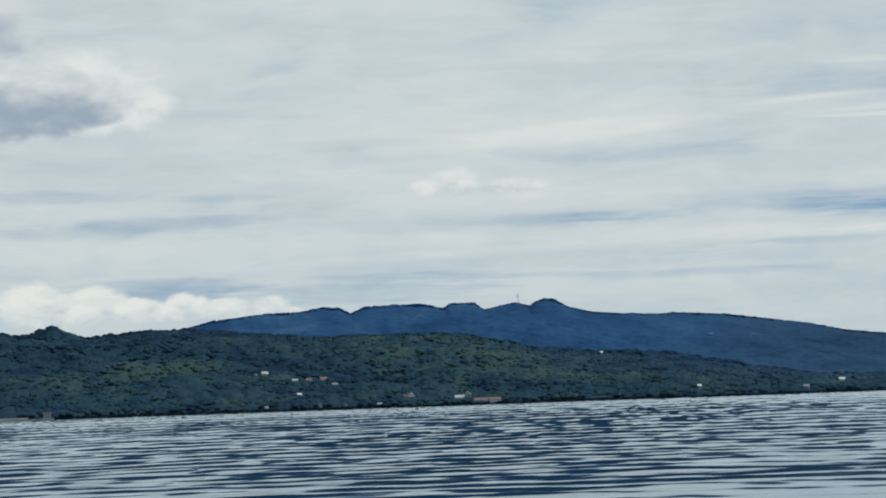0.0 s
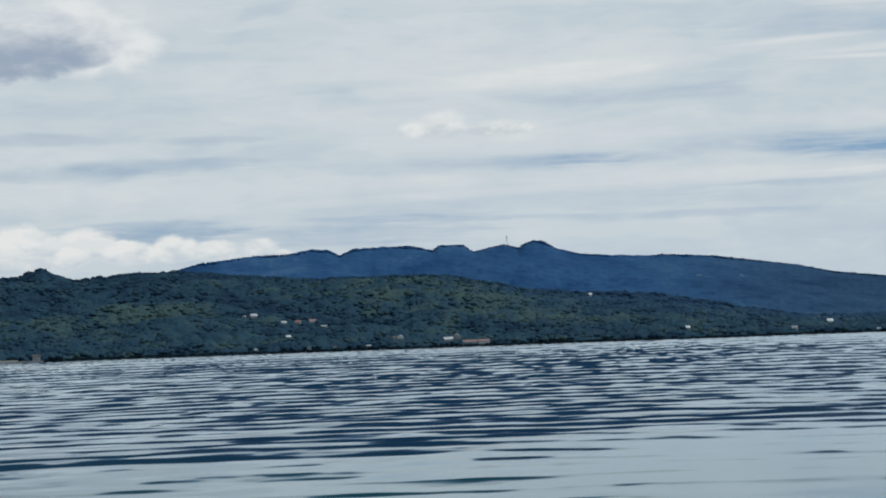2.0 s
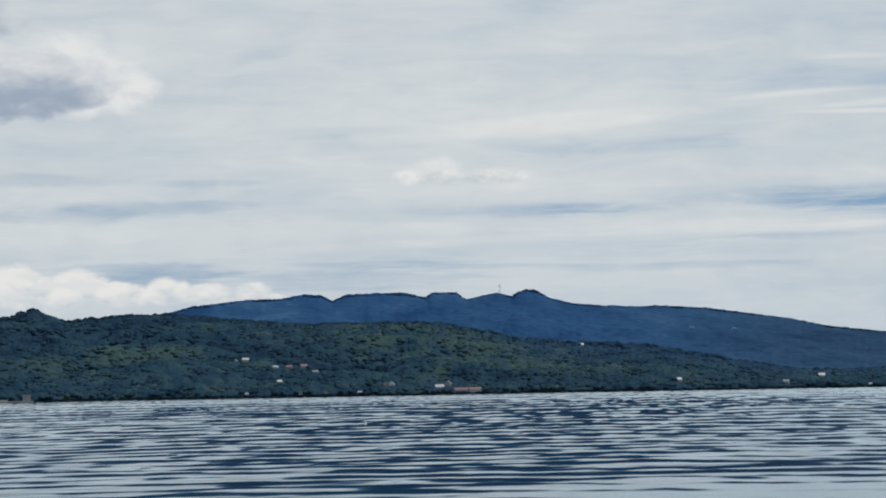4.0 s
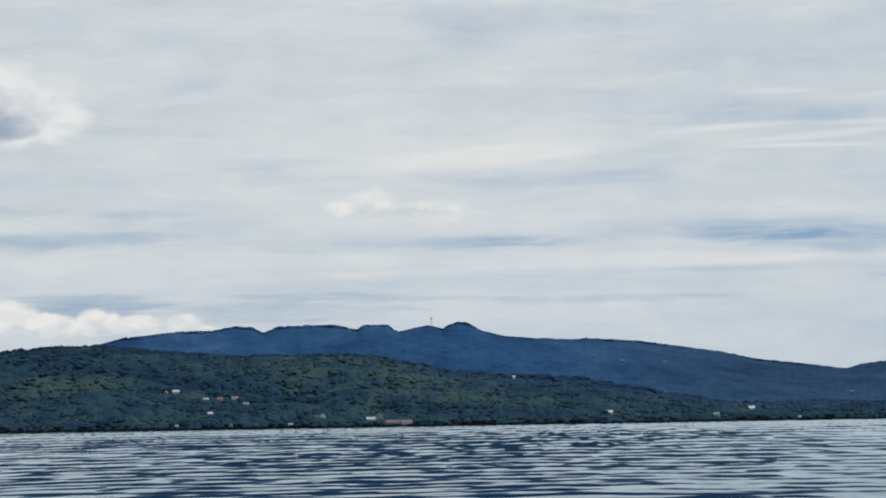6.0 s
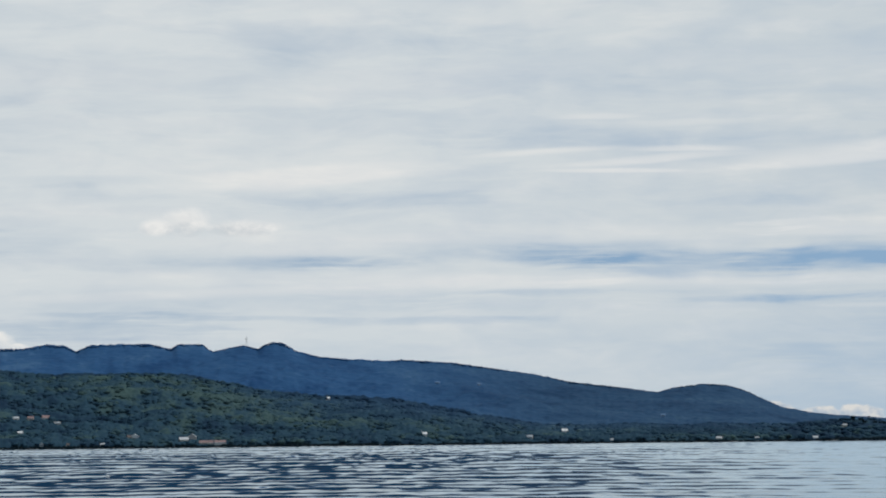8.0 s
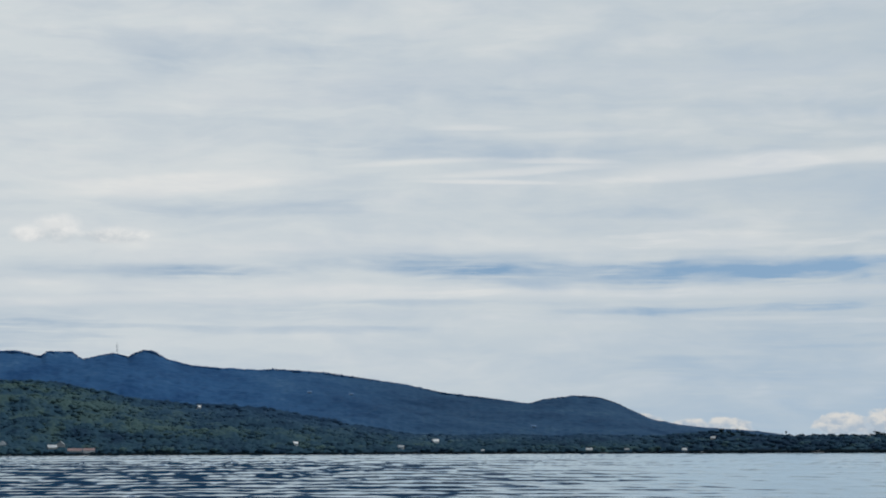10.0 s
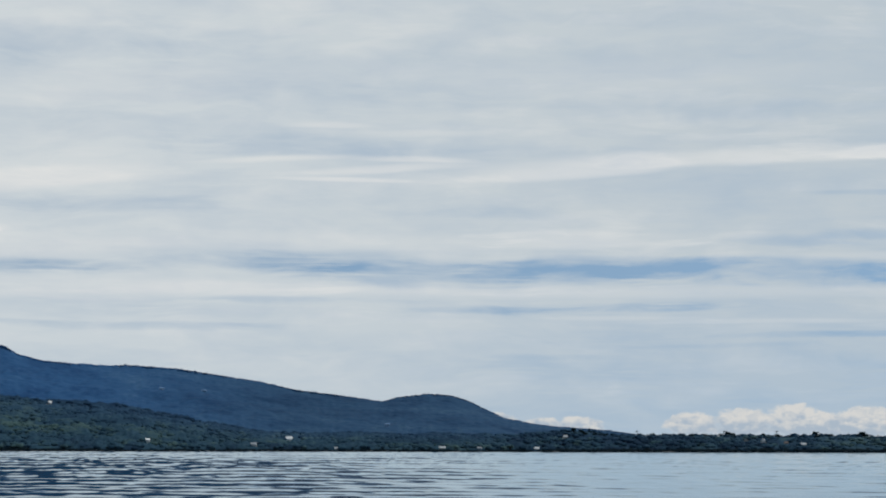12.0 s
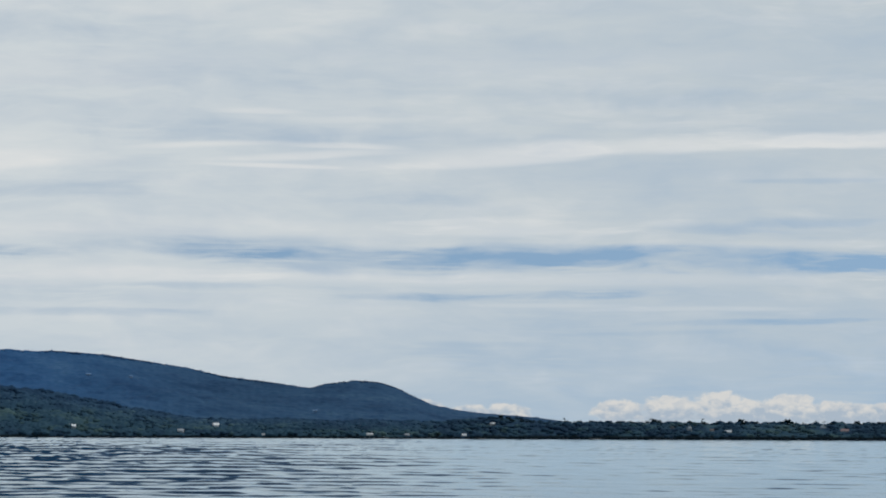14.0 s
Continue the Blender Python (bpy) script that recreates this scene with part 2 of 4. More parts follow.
sky = cumulus(sky, [(17.2, 0.80, 0.8, 0.46), (15.9, 0.72, 0.9, 0.42), (14.6, 0.70, 0.8, 0.34), (19.0, 0.78, 0.8, 0.43), (20.3, 0.65, 1.1, 0.36), (18.1, 0.62, 1.7, 0.40),
                    (11.7, 0.62, 0.7, 0.31), (10.7, 0.62, 0.6, 0.27), (9.6, 0.8, 0.5, 0.22), (21.5, 0.6, 1.1, 0.34), (22.8, 0.6, 1.6, 0.3)], 0.3, 1.35, 67.0, 2.6, shade=(0.40, 0.47, 0.55), glow=(0.68, 0.665, 0.635), soft=0.45, veil=0.92, folds=0.4, rag=1.8)
# under the horizon the world is as dull as deep water
sky = w.mix(w.ramp(rise, -0.2, -1.5), sky, (0.08, 0.11, 0.14))
back = w.node("ShaderNodeBackground")
wt.links.new(sky, back.inputs[0])
wt.links.new(back.outputs[0], w.node("ShaderNodeOutputWorld").inputs[0])

# ---- materials ----
def material(name, rough=0.8, metal=0.0, ior=1.5):
    m = bpy.data.materials.new(name)
    m.use_nodes = True
    n = Net(m.node_tree)
    p = m.node_tree.nodes["Principled BSDF"]
    p.inputs["Roughness"].default_value, p.inputs["Metallic"].default_value, p.inputs["IOR"].default_value = rough, metal, ior
    place = n.node("ShaderNodeTexCoord").outputs["Object"]
    return m, n, p, place


def bump(n, p, height, strength, distance):
    b = n.node("ShaderNodeBump")
    b.inputs["Strength"].default_value, b.inputs["Distance"].default_value = strength, distance
    n.link(height, b.inputs["Height"])
    n.link(b.outputs[0], p.inputs["Normal"])


def foliage(name, dark, mid, light, grain, relief, fleck=0.9, haze=None):
    """Leaves: tone runs from dark to light leaf colours, haze blends in painted haze colours; grain is the size of a
    leaf clump in metres.
    """
    m, n, p, at = material(name, 0.75)
    tone = n.attribute("tone")
    speck = n.noise(at, 1 / grain, 4.0, 0.65)
    v = n.add(tone, n.times(n.math("SUBTRACT", speck, 0.5), fleck))
    if haze:
        dark, mid, light = (n.mix(n.attribute("haze"), own, other) for own, other in zip((dark, mid, light), haze))
    c = n.mix(n.ramp(v, 0.0, 0.5), dark, mid)
    c = n.mix(n.ramp(v, 0.5, 1.05), c, light)
    n.link(c, p.inputs["Base Color"])
    p.inputs["Specular IOR Level"].default_value = 0.04
    bump(n, p, speck, 0.5, relief)
    return m


def plain(name, colour, rough=0.7, grain=1.0, spread=0.25, metal=0.0, relief=0.02):
    m, n, p, at = material(name, rough, metal)
    v = n.noise(at, 1 / grain, 5.0, 0.6)
    big = n.noise(at, 0.23 / grain, 2.0)
    f = n.times(n.add(v, big), 0.5)
    lo, hi = tuple(c * (1 - spread) for c in colour), tuple(min(0.9, c * (1 + spread)) for c in colour)
    n.link(n.mix(n.ramp(f, 0.3, 0.7), lo, hi), p.inputs["Base Color"])
    bump(n, p, v, 0.4, relief)
    return m


# blue and blue-grey aerial haze painted into the far leaf colours
FAR_HAZE_BLUES = (0.017, 0.064, 0.162), (0.030, 0.095, 0.214), (0.064, 0.146, 0.265)
FAR_HAZE_GREYS = (0.018, 0.048, 0.094), (0.030, 0.071, 0.128), (0.058, 0.112, 0.162)
# hill leaves: bluish greens, with the haze greys blended in towards the brow
M_LEAF = foliage("forest_leaves", (0.013, 0.035, 0.066), (0.027, 0.066, 0.099), (0.060, 0.106, 0.103), 4.0, 0.25, 0.6, FAR_HAZE_GREYS)
M_FAR = foliage("hazed_forest_leaves", *FAR_HAZE_BLUES, 9.0, 0.5, 0.9, FAR_HAZE_GREYS)
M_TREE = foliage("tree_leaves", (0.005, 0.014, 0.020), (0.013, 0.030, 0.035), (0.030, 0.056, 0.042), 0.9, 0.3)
M_BARK = plain("bark", (0.09, 0.075, 0.06), 0.9, 0.4, 0.4)
M_SOIL = plain("undergrowth", (0.028, 0.060, 0.066), 0.95, 6.0, 0.5, 0.0, 0.6)
# the far undergrowth carries the same painted haze blue
M_FARSOIL = plain("hazed_undergrowth", (0.036, 0.110, 0.200), 0.95, 14.0, 0.2, 0.0, 1.0)
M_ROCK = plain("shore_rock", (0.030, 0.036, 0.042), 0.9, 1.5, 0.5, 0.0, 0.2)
M_WHITE = plain("white_paint", (0.80, 0.80, 0.78), 0.6, 1.2, 0.06)
M_CREAM = plain("cream_render", (0.55, 0.52, 0.46), 0.8, 1.2, 0.15)
M_GREY = plain("weathered_concrete", (0.36, 0.36, 0.35), 0.9, 1.0, 0.2)
M_RED = plain("rusty_red_roofing", (0.30, 0.20, 0.195), 0.7, 0.8, 0.3)
M_TIN = plain("pale_tin_roofing", (0.48, 0.51, 0.53), 0.45, 1.4, 0.15, 0.3)
M_BROWN = plain("dark_roofing", (0.14, 0.11, 0.10), 0.8, 0.8, 0.3)
# far farmhouse walls and roofs, with haze blue painted into the colour
M_DIM = plain("hazed_farm_boards", (0.16, 0.28, 0.44), 0.8, 1.0, 0.2)
M_WOOD = plain("weathered_timber", (0.11, 0.095, 0.08), 0.85, 0.3, 0.3)
M_STEEL = plain("galvanised_steel", (0.30, 0.32, 0.34), 0.5, 0.5, 0.15, 0.8)

M_GLASS, gn, gp, _ = material("dark_window_glass", 0.08)
gp.inputs["Base Color"].default_value = (0.03, 0.04, 0.05, 1)

M_SEA = bpy.data.materials.new("sea_water")
M_SEA.use_nodes = True
M_SEA.node_tree.nodes.clear()
sn = Net(M_SEA.node_tree)
sat = sn.node("ShaderNodeTexCoord").outputs["Object"]
body, mirror, sheen, both = (sn.node("ShaderNode" + kind) for kind in ("BsdfDiffuse", "BsdfGlossy", "Fresnel", "MixShader"))
mirror.inputs["Color"].default_value, mirror.inputs["Roughness"].default_value = (0.88, 0.965, 1.0, 1), 0.06
sheen.inputs["IOR"].default_value = 1.333
deep = sn.noise(sat, 0.01, 3.0)
split = sn.node("ShaderNodeSeparateXYZ")
sn.link(sat, split.inputs[0])
# paler body colour close to the beach stands in for brighter sky reflection
near_shine = sn.ramp(sn.add(split.outputs[1], sn.times(sn.noise(sat, 0.12, 3.0), 16.0)), 48.0, 22.0)
sn.link(sn.mix(near_shine, sn.mix(deep, (0.0, 0.023, 0.066), (0.0, 0.031, 0.080)), (0.0, 0.060, 0.070)), body.inputs["Color"])
facing = sn.node("ShaderNodeAttribute")
facing.attribute_name = "facing"
level_out = sn.node("ShaderNodeVectorMath")
level_out.operation = "NORMALIZE"
sn.link(facing.outputs["Vector"], level_out.inputs[0])
for shader in (body, mirror, sheen):
    sn.link(level_out.outputs[0], shader.inputs["Normal"])
for source, slot in ((sheen, 0), (body, 1), (mirror, 2)):
    sn.link(source.outputs[0], both.inputs[slot])
sn.link(both.outputs[0], sn.node("ShaderNodeOutputMaterial").inputs[0])

# ---- shape of the land, in bearings (degrees) and distances (metres) from the shore where the camera stands ----
def lattice(ix, iy, seed):
    h = np.sin(ix * 127.1 + iy * 311.7 + seed * 74.7) * 43758.5453
    return h - np.floor(h)


def wave_noise(x, y, seed=0):
    """Smooth value noise from -1 to 1."""
    ix, iy = np.floor(x), np.floor(y)
    fx, fy = x - ix, y - iy
    fx, fy = fx * fx * (3 - 2 * fx), fy * fy * (3 - 2 * fy)
    a = lattice(ix, iy, seed) * (1 - fx) + lattice(ix + 1, iy, seed) * fx
    b = lattice(ix, iy + 1, seed) * (1 - fx) + lattice(ix + 1, iy + 1, seed) * fx
    return 2 * (a * (1 - fy) + b * fy) - 1


def fractal(x, y, octaves=4, seed=0):
    out, amp, total = 0, 1.0, 0.0
    for k in range(octaves):
        out = out + amp * wave_noise(x * 2 ** k, y * 2 ** k, seed + k)
        total, amp = total + amp, amp * 0.55
    return out / total


def knots(*pairs):
    bs, vs = [p[0] for p in pairs], [p[1] for p in pairs]
    return lambda b: np.interp(b, bs, vs)


def smooth(v):
    v = np.clip(v, 0, 1)
    return v * v * (3 - 2 * v)


shore_line = knots((-60, 2200), (-20, 2320), (-10, 2380), (0, 2430), (6, 2500), (12, 2600), (25, 2640), (60, 2700))
brow_line = knots((-60, 3000), (-20, 3080), (-12, 3080), (-6, 2980), (0, 2930), (3.5, 2820), (7, 2760), (60, 2900))
# rise of the wooded hill's brow over the water, in degrees
brow_rise = knots((-60, 1.5), (-24, 2.1), (-19.7, 2.24), (-18.7, 2.33), (-18.1, 2.38), (-17.5, 2.2), (-16.95, 2.22), (-16.4, 2.41), (-16.05, 2.26),
                  (-15.6, 2.07), (-15, 2.14), (-14, 2.2), (-13, 2.23), (-12.2, 2.14), (-10, 1.95), (-9.1, 1.91), (-6.45, 1.94), (-5.7, 1.84),
                  (-4.6, 1.66), (-3.8, 1.45), (-2.3, 1.31), (-0.4, 1.22), (1.8, 0.80), (3.5, 0.49), (9.8, 0.46), (10.7, 0.51), (11.4, 0.58), (12.0, 0.53), (12.8, 0.45), (60, 0.44))
# rise of the far mountain's crest
crest_rise = knots((-60, 1.0), (-20, 1.7), (-13, 2.2), (-12.3, 2.39), (-11.5, 2.46), (-10.9, 2.54), (-10, 2.55), (-9.4, 2.65), (-8.96, 2.63), (-8.66, 2.47),
                   (-8.3, 2.64), (-6.8, 2.67), (-6.2, 2.53), (-6.05, 2.66), (-5.4, 2.65), (-5.13, 2.46), (-4.35, 2.62), (-3.95, 2.52), (-3.78, 2.63), (-3.55, 2.70), (-3.32, 2.68), (-3.1, 2.56),
                   (-2.95, 2.46), (-2.35, 2.3), (-1.5, 2.22), (-0.5, 2.17), (-0.2, 2.21), (1.25, 2.1), (2.1, 1.97), (3.3, 1.78), (4.2, 1.58), (5.7, 1.39),
                   (6.47, 1.28), (6.95, 1.4), (7.66, 1.48), (8.25, 1.45), (8.7, 1.32), (9.86, 0.77), (11, 0.63), (12.4, 0.53), (14, 0.3), (20, 0.1), (60, 0.05))
CREST = 4480.0
NEAR_TREE, FAR_TREE = 5.6, 2.4


def broad(line, reach):
    """The same line with its small knobs averaged out."""
    return lambda b: sum(line(b + reach * k / 4) for k in range(-4, 5)) / 9


brow_broad, crest_broad = broad(brow_rise, 1.0), broad(crest_rise, 1.6)


def hill_height(b, r):
    """Ground height of the near land: a shelf at the shore, slopes with spurs and gullies, a brow, and the fall behind it."""
    s, q = shore_line(b), brow_line(b)
    u = (r - s) / (q - s)
    knob = smooth((u - 0.8) / 0.2)
    top = np.tan(np.radians(brow_rise(b) * knob + brow_broad(b) * (1 - knob))) * q + EYE[2] - NEAR_TREE
    x, y = np.radians(b) * 2600, r
    climb = np.where(u < 1, np.clip(u, 0, 1) ** 1.15, 1.0)
    z = 1.4 + (top - 1.4) * climb
    z = z + fractal(x / 190, y / 170, 4, 5) * top * 0.22 * smooth(u * 3) * smooth((1 - u) * 4)
    z = np.where(u > 1, top - (top - 12) * smooth((u - 1) / 0.7), z)
    edge = (r - s + 6 * wave_noise(x / 30, y * 0, 3)) / 14
    return np.where(edge < 1, -1.5 + (z + 1.5) * smooth(edge), z)


def crest_height(b, r):
    """Ground height of the mountain behind."""
    v = (r - 3250) / (CREST - 3250)
    knob = smooth((v - 0.86) / 0.14)
    top = np.tan(np.radians(crest_rise(b) * knob + crest_broad(b) * (1 - knob))) * CREST + EYE[2] - FAR_TREE
    x, y = np.radians(b) * 4000, r
    z = 4 + (top - 4) * np.clip(v, 0, 1) ** 1.25
    z = z + (fractal(x / 260, y / 420, 5, 31)) * np.maximum(top, 0) * 0.17 * smooth(v * 3) * smooth((1 - v) * 3.5)
    z = np.where(v > 1, top - (top + 30) * smooth((v - 1) / 0.35), z)
    return np.where(v < 0, -2.0, z)


def at(b, r, z=0.0):
    return np.stack([np.sin(np.radians(b)) * r, np.cos(np.radians(b)) * r, z + 0 * b], -1)


def mesh_from(name, verts, faces, mat, tone=None, soft=True, attribute="tone"):
    """A mesh from arrays of vertices and of three- or four-cornered faces."""
    me = bpy.data.meshes.new(name)
    n = faces.shape[1]
    me.vertices.add(len(verts))
    me.vertices.foreach_set("co", np.ascontiguousarray(verts, dtype=np.float32).ravel())
    me.loops.add(faces.size)
    me.loops.foreach_set("vertex_index", np.ascontiguousarray(faces, dtype=np.int32).ravel())
    me.polygons.add(len(faces))
    me.polygons.foreach_set("loop_start", np.arange(0, faces.size, n, dtype=np.int32))
    me.polygons.foreach_set("use_smooth", np.full(len(faces), soft))
    if tone is not None:
        me.attributes.new(attribute, "FLOAT", "POINT").data.foreach_set("value", np.ascontiguousarray(tone, dtype=np.float32))
    me.materials.append(mat)
    me.update(calc_edges=True)
    me.validate()
    return me


def polar_grid(bs, rs):
    b, r = np.meshgrid(bs, rs, indexing="ij")
    nb, nr = b.shape
    i = np.arange(nb * nr).reshape(nb, nr)
    quads = np.stack([i[:-1, :-1], i[1:, :-1], i[1:, 1:], i[:-1, 1:]], -1).reshape(-1, 4)
    return b.ravel(), r.ravel(), quads


fine_b = np.concatenate([np.arange(-60, -23, 1.0), np.arange(-23, 24.5, 0.07), np.arange(25, 61, 1.0)])
s, u, quads = polar_grid(fine_b, np.concatenate([np.linspace(-0.03, 0.06, 12), np.linspace(0.07, 1.0, 80), np.linspace(1.03, 1.75, 14)]))
r = shore_line(s) + u * (brow_line(s) - shore_line(s))
hill = new("ground_hill", mesh_from("ground_hill", at(s, r, hill_height(s, r)), quads, M_SOIL))
tagged(hill, "dark green wooded hillside dropping to a low rocky shore", "hill", kind="structure")

def billow(x, y, seed):
    """Puffy lumps with creases between them, from 0 to 1."""
    return np.abs(wave_noise(x, y, seed)) * 0.65 + np.abs(wave_noise(x * 2.1 + 7, y * 2.1, seed + 1)) * 0.35


far_b = np.concatenate([np.arange(-60, -19, 1.0), np.arange(-18, 18, 0.05), np.arange(18, 61, 1.0)])
s, r, quads = polar_grid(far_b, np.concatenate([np.arange(3200, 4500, 6.0), np.arange(4500, 4960, 30)]))
x = np.radians(s) * 4000
z = crest_height(s, r)
z = z + np.where(z > 3, 4.2 * billow(x / 15, r / 17, 44) + 2.0 * fractal(x / 60, r / 60, 2, 46), 0)
# lower slopes paler: valley haze painted into the leaf tone
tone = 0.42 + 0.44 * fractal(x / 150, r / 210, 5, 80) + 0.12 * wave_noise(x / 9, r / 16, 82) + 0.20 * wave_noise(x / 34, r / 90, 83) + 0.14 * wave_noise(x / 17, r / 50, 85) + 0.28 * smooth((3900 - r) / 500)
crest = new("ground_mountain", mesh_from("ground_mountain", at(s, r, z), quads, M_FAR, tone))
# the right-hand flank shifts to the greyer haze colours
crest.data.attributes.new("haze", "FLOAT", "POINT").data.foreach_set("value", (0.75 * smooth((s + 2) / 7)).astype(np.float32))
tagged(crest, "long haze-blue forested mountain with a knobbly crest behind the hill", "mountain", kind="structure")

# ---- the sea: one sheet round the camera, its rows closing up with distance, with wavelets fitted to the view out to where they are lost to sight ----
calm = knots((-60, 0.75), (-20, 0.80), (-14, 0.88), (-9, 1.05), (-5, 1.12), (-1.5, 1.05), (1.5, 0.88), (6, 0.80), (8.5, 0.56), (10.5, 0.30), (13, 0.16), (60, 0.12))
# crest spacing grows with distance to suit its spacing in the camera's view
wave_span = knots((0, 1.6), (20, 2.0), (28, 2.4), (37, 2.8), (57, 4.1), (90, 8.6), (148, 21.0), (220, 42.0), (300, 72.0), (500, 180.0), (1000, 700.0), (2500, 4000.0))

dip = np.concatenate([np.arange(0.00068, 0.0040, 0.00010), np.arange(0.0040, 0.106, 0.00017)])    # fall of the view below level, in radians
depth_steps = np.concatenate([[0.0001, 0.5, 2, 4, 7, 10, 13], (EYE[2] / dip)[::-1], [3000, 4950]])
turn = np.concatenate([np.arange(-180, -26, 4.0), np.arange(-21.5, -19.0, 0.25), np.arange(-19.0, 9.0, 0.06), np.arange(9.0, 23.5, 0.12), np.arange(26, 181, 4.0)])
turn[-1] = 180
s, r, quads = polar_grid(turn, depth_steps)
p = at(s, r)
x, y = p[:, 0], p[:, 1]

# how many crests lie between the beach and each distance
steps = np.geomspace(1, 5200, 6000)
count = np.concatenate([[0], np.cumsum(np.diff(steps) / wave_span((steps[1:] + steps[:-1]) / 2))])
crests = np.interp(np.maximum(r, 1), steps, count)

# the breeze comes and goes in patches, and the shallows by the beach lie smooth
gust = 1.0 + 0.22 * fractal(s / 4.0 + 3, np.log(r) * 2.6, 3, 17)
shallow = smooth((r - 22 - 3 * wave_noise(s / 4, r / 6, 9) - 0.8 * np.clip(s + 8, -6, 12)) / 17)
breeze = np.clip(calm(s) * gust, 0.05, 1.4) * smooth((r - 12) / 8)
lee = smooth((750 - r) / 500)    # a smoother strip under the far shore

# short-crested chop, patterned for the camera's view: a wandering train of crests woven with broken wavelets
drift = 0.60 * fractal(x / 3.6, crests * 0.45, 3, 60) + 0.012 * s
weave = 0.60 * np.cos(2 * math.pi * (1.12 * crests + drift)) + 0.22 * np.cos(2 * math.pi * (2.05 * crests + 1.7 * drift + 0.3))
broken_up = 0.74 * wave_noise(x / 0.9 + 0.4 * crests, crests * 2.0, 71) + 0.46 * wave_noise(x / 0.5, crests * 3.6 + 3, 75) + 0.25 * wave_noise(x / 0.3, crests * 6.0, 78)
close = smooth((60 - r) / 30)
chop = weave * (1 - 0.1 * close) + broken_up * (1 - 0.35 * close) + close * (0.75 * wave_noise(x / 2.4, crests * 1.15, 93) + 0.35 * wave_noise(x / 1.1 + 9, crests * 1.9, 95))
need = -0.36 + 1.15 * (1 - np.minimum(breeze, 1.04)) + 1.05 * (1 - shallow) + 0.9 * (1 - lee)
live = (0.45 + 0.55 * np.minimum(breeze, 1.1)) * (1 - 0.25 * smooth(s / 6))
swell = smooth((chop - need + 0.45) / 1.3) * live    # long easy slopes
sharp = chop + 0.45 * wave_noise(x / 1.3, crests * 3.4, 88) - need
steep = smooth((sharp - 0.18) / 0.75) * live    # and the short steep fronts on them
# the slopes are mostly shading normals that lean towards the camera
lean = 0.100 * swell + 0.36 * steep + (0.003 + 0.030 * np.minimum(breeze, 1) * shallow) * (1 + wave_noise(x / 0.7, crests * 4.3, 81))
p[:, 2] = 0.006 * steep * smooth((r - 8) / 8)
towards = np.stack([-np.sin(np.radians(s)) * lean, -np.cos(np.radians(s)) * lean, np.ones(len(s))], -1)
towards[:, 0] += 0.10 * steep * wave_noise(x / 1.3, crests * 2.0, 85)
towards /= np.linalg.norm(towards, axis=1, keepdims=True)
sea = new("water_sea", mesh_from("water_sea", p, quads, M_SEA))
sea.data.attributes.new("facing", "FLOAT_VECTOR", "POINT").data.foreach_set("vector", towards.astype(np.float32).ravel())
tagged(sea, "rippled blue-grey sea with smooth pale patches", "sea", kind="structure")

# ---- woods ----
bm = bmesh.new()
bmesh.ops.create_icosphere(bm, subdivisions=1, radius=1)
BALL2 = np.array([v.co for v in bm.verts]), np.array([[v.index for v in f.verts] for f in bm.faces])
bm.free()
bm = bmesh.new()
bmesh.ops.create_icosphere(bm, subdivisions=2, radius=1)
BALL = np.array([v.co for v in bm.verts]), np.array([[v.index for v in f.verts] for f in bm.faces])
bm.free()


def clumps(name, ball, places, sizes, tones, mat, seed):
    """Many leafy crowns in one mesh, each lumpy in its own way."""
    g = np.random.default_rng(seed)
    v, f = ball
    n = len(places)
    lump = 1 + 0.20 * (g.random((n, len(v))) - 0.5) * 2
    yaw = g.random(n) * 6.28
    cs, sn_ = np.cos(yaw)[:, None], np.sin(yaw)[:, None]
    x, y, z = (v[None, :, i] * lump for i in range(3))
    x, y = x * cs - y * sn_, x * sn_ + y * cs
    verts = np.stack([x * sizes[:, 0:1], y * sizes[:, 0:1], z * sizes[:, 1:2]], -1) + places[:, None, :]
    faces = f[None] + (np.arange(n) * len(v))[:, None, None]
    tone = np.repeat(tones, len(v))
    return mesh_from(name, verts.reshape(-1, 3), faces.reshape(-1, 3), mat, tone)


# dark boulders along the water's edge
g = np.random.default_rng(8)
n = 1500
b = g.uniform(-22.5, 23.5, n)
r = shore_line(b) + g.uniform(-2, 9, n) - 6 * wave_noise(np.radians(b) * 2600 / 30, 0 * b, 3)
size = g.uniform(0.5, 1.6, n)
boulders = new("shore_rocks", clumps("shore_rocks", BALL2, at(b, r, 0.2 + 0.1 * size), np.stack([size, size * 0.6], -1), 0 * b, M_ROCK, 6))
tagged(boulders, "dark boulders along the waterline", "rocks", kind="stuff")


# fringe of low leafy clumps along the waterline, coloured near-black
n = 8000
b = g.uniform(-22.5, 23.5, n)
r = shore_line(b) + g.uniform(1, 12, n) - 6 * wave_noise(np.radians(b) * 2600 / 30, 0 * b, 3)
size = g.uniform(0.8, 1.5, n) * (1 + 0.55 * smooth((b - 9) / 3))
fringe = new("shore_fringe", clumps("shore_fringe", BALL2, at(b, r, np.maximum(hill_height(b, r), 0.1) + 0.6 * size), np.stack([size, size * 0.9], -1), g.uniform(-0.3, 0.15, n), M_TREE, 16))
tagged(fringe, "dark low scrub along the waterline", "shrubs", kind="stuff")


# ---- houses, boats and other things along the shore ----
def part(name, bm, mat, parent, label=""):
    """Links a bmesh as one mesh under a thing or a part."""
    me = bpy.data.meshes.new(name)
    bm.normal_update()
    bm.to_mesh(me)
    bm.free()
    me.materials.append(mat)
    ob = new(name, me)
    ob.parent = parent
    return tagged(ob, label)


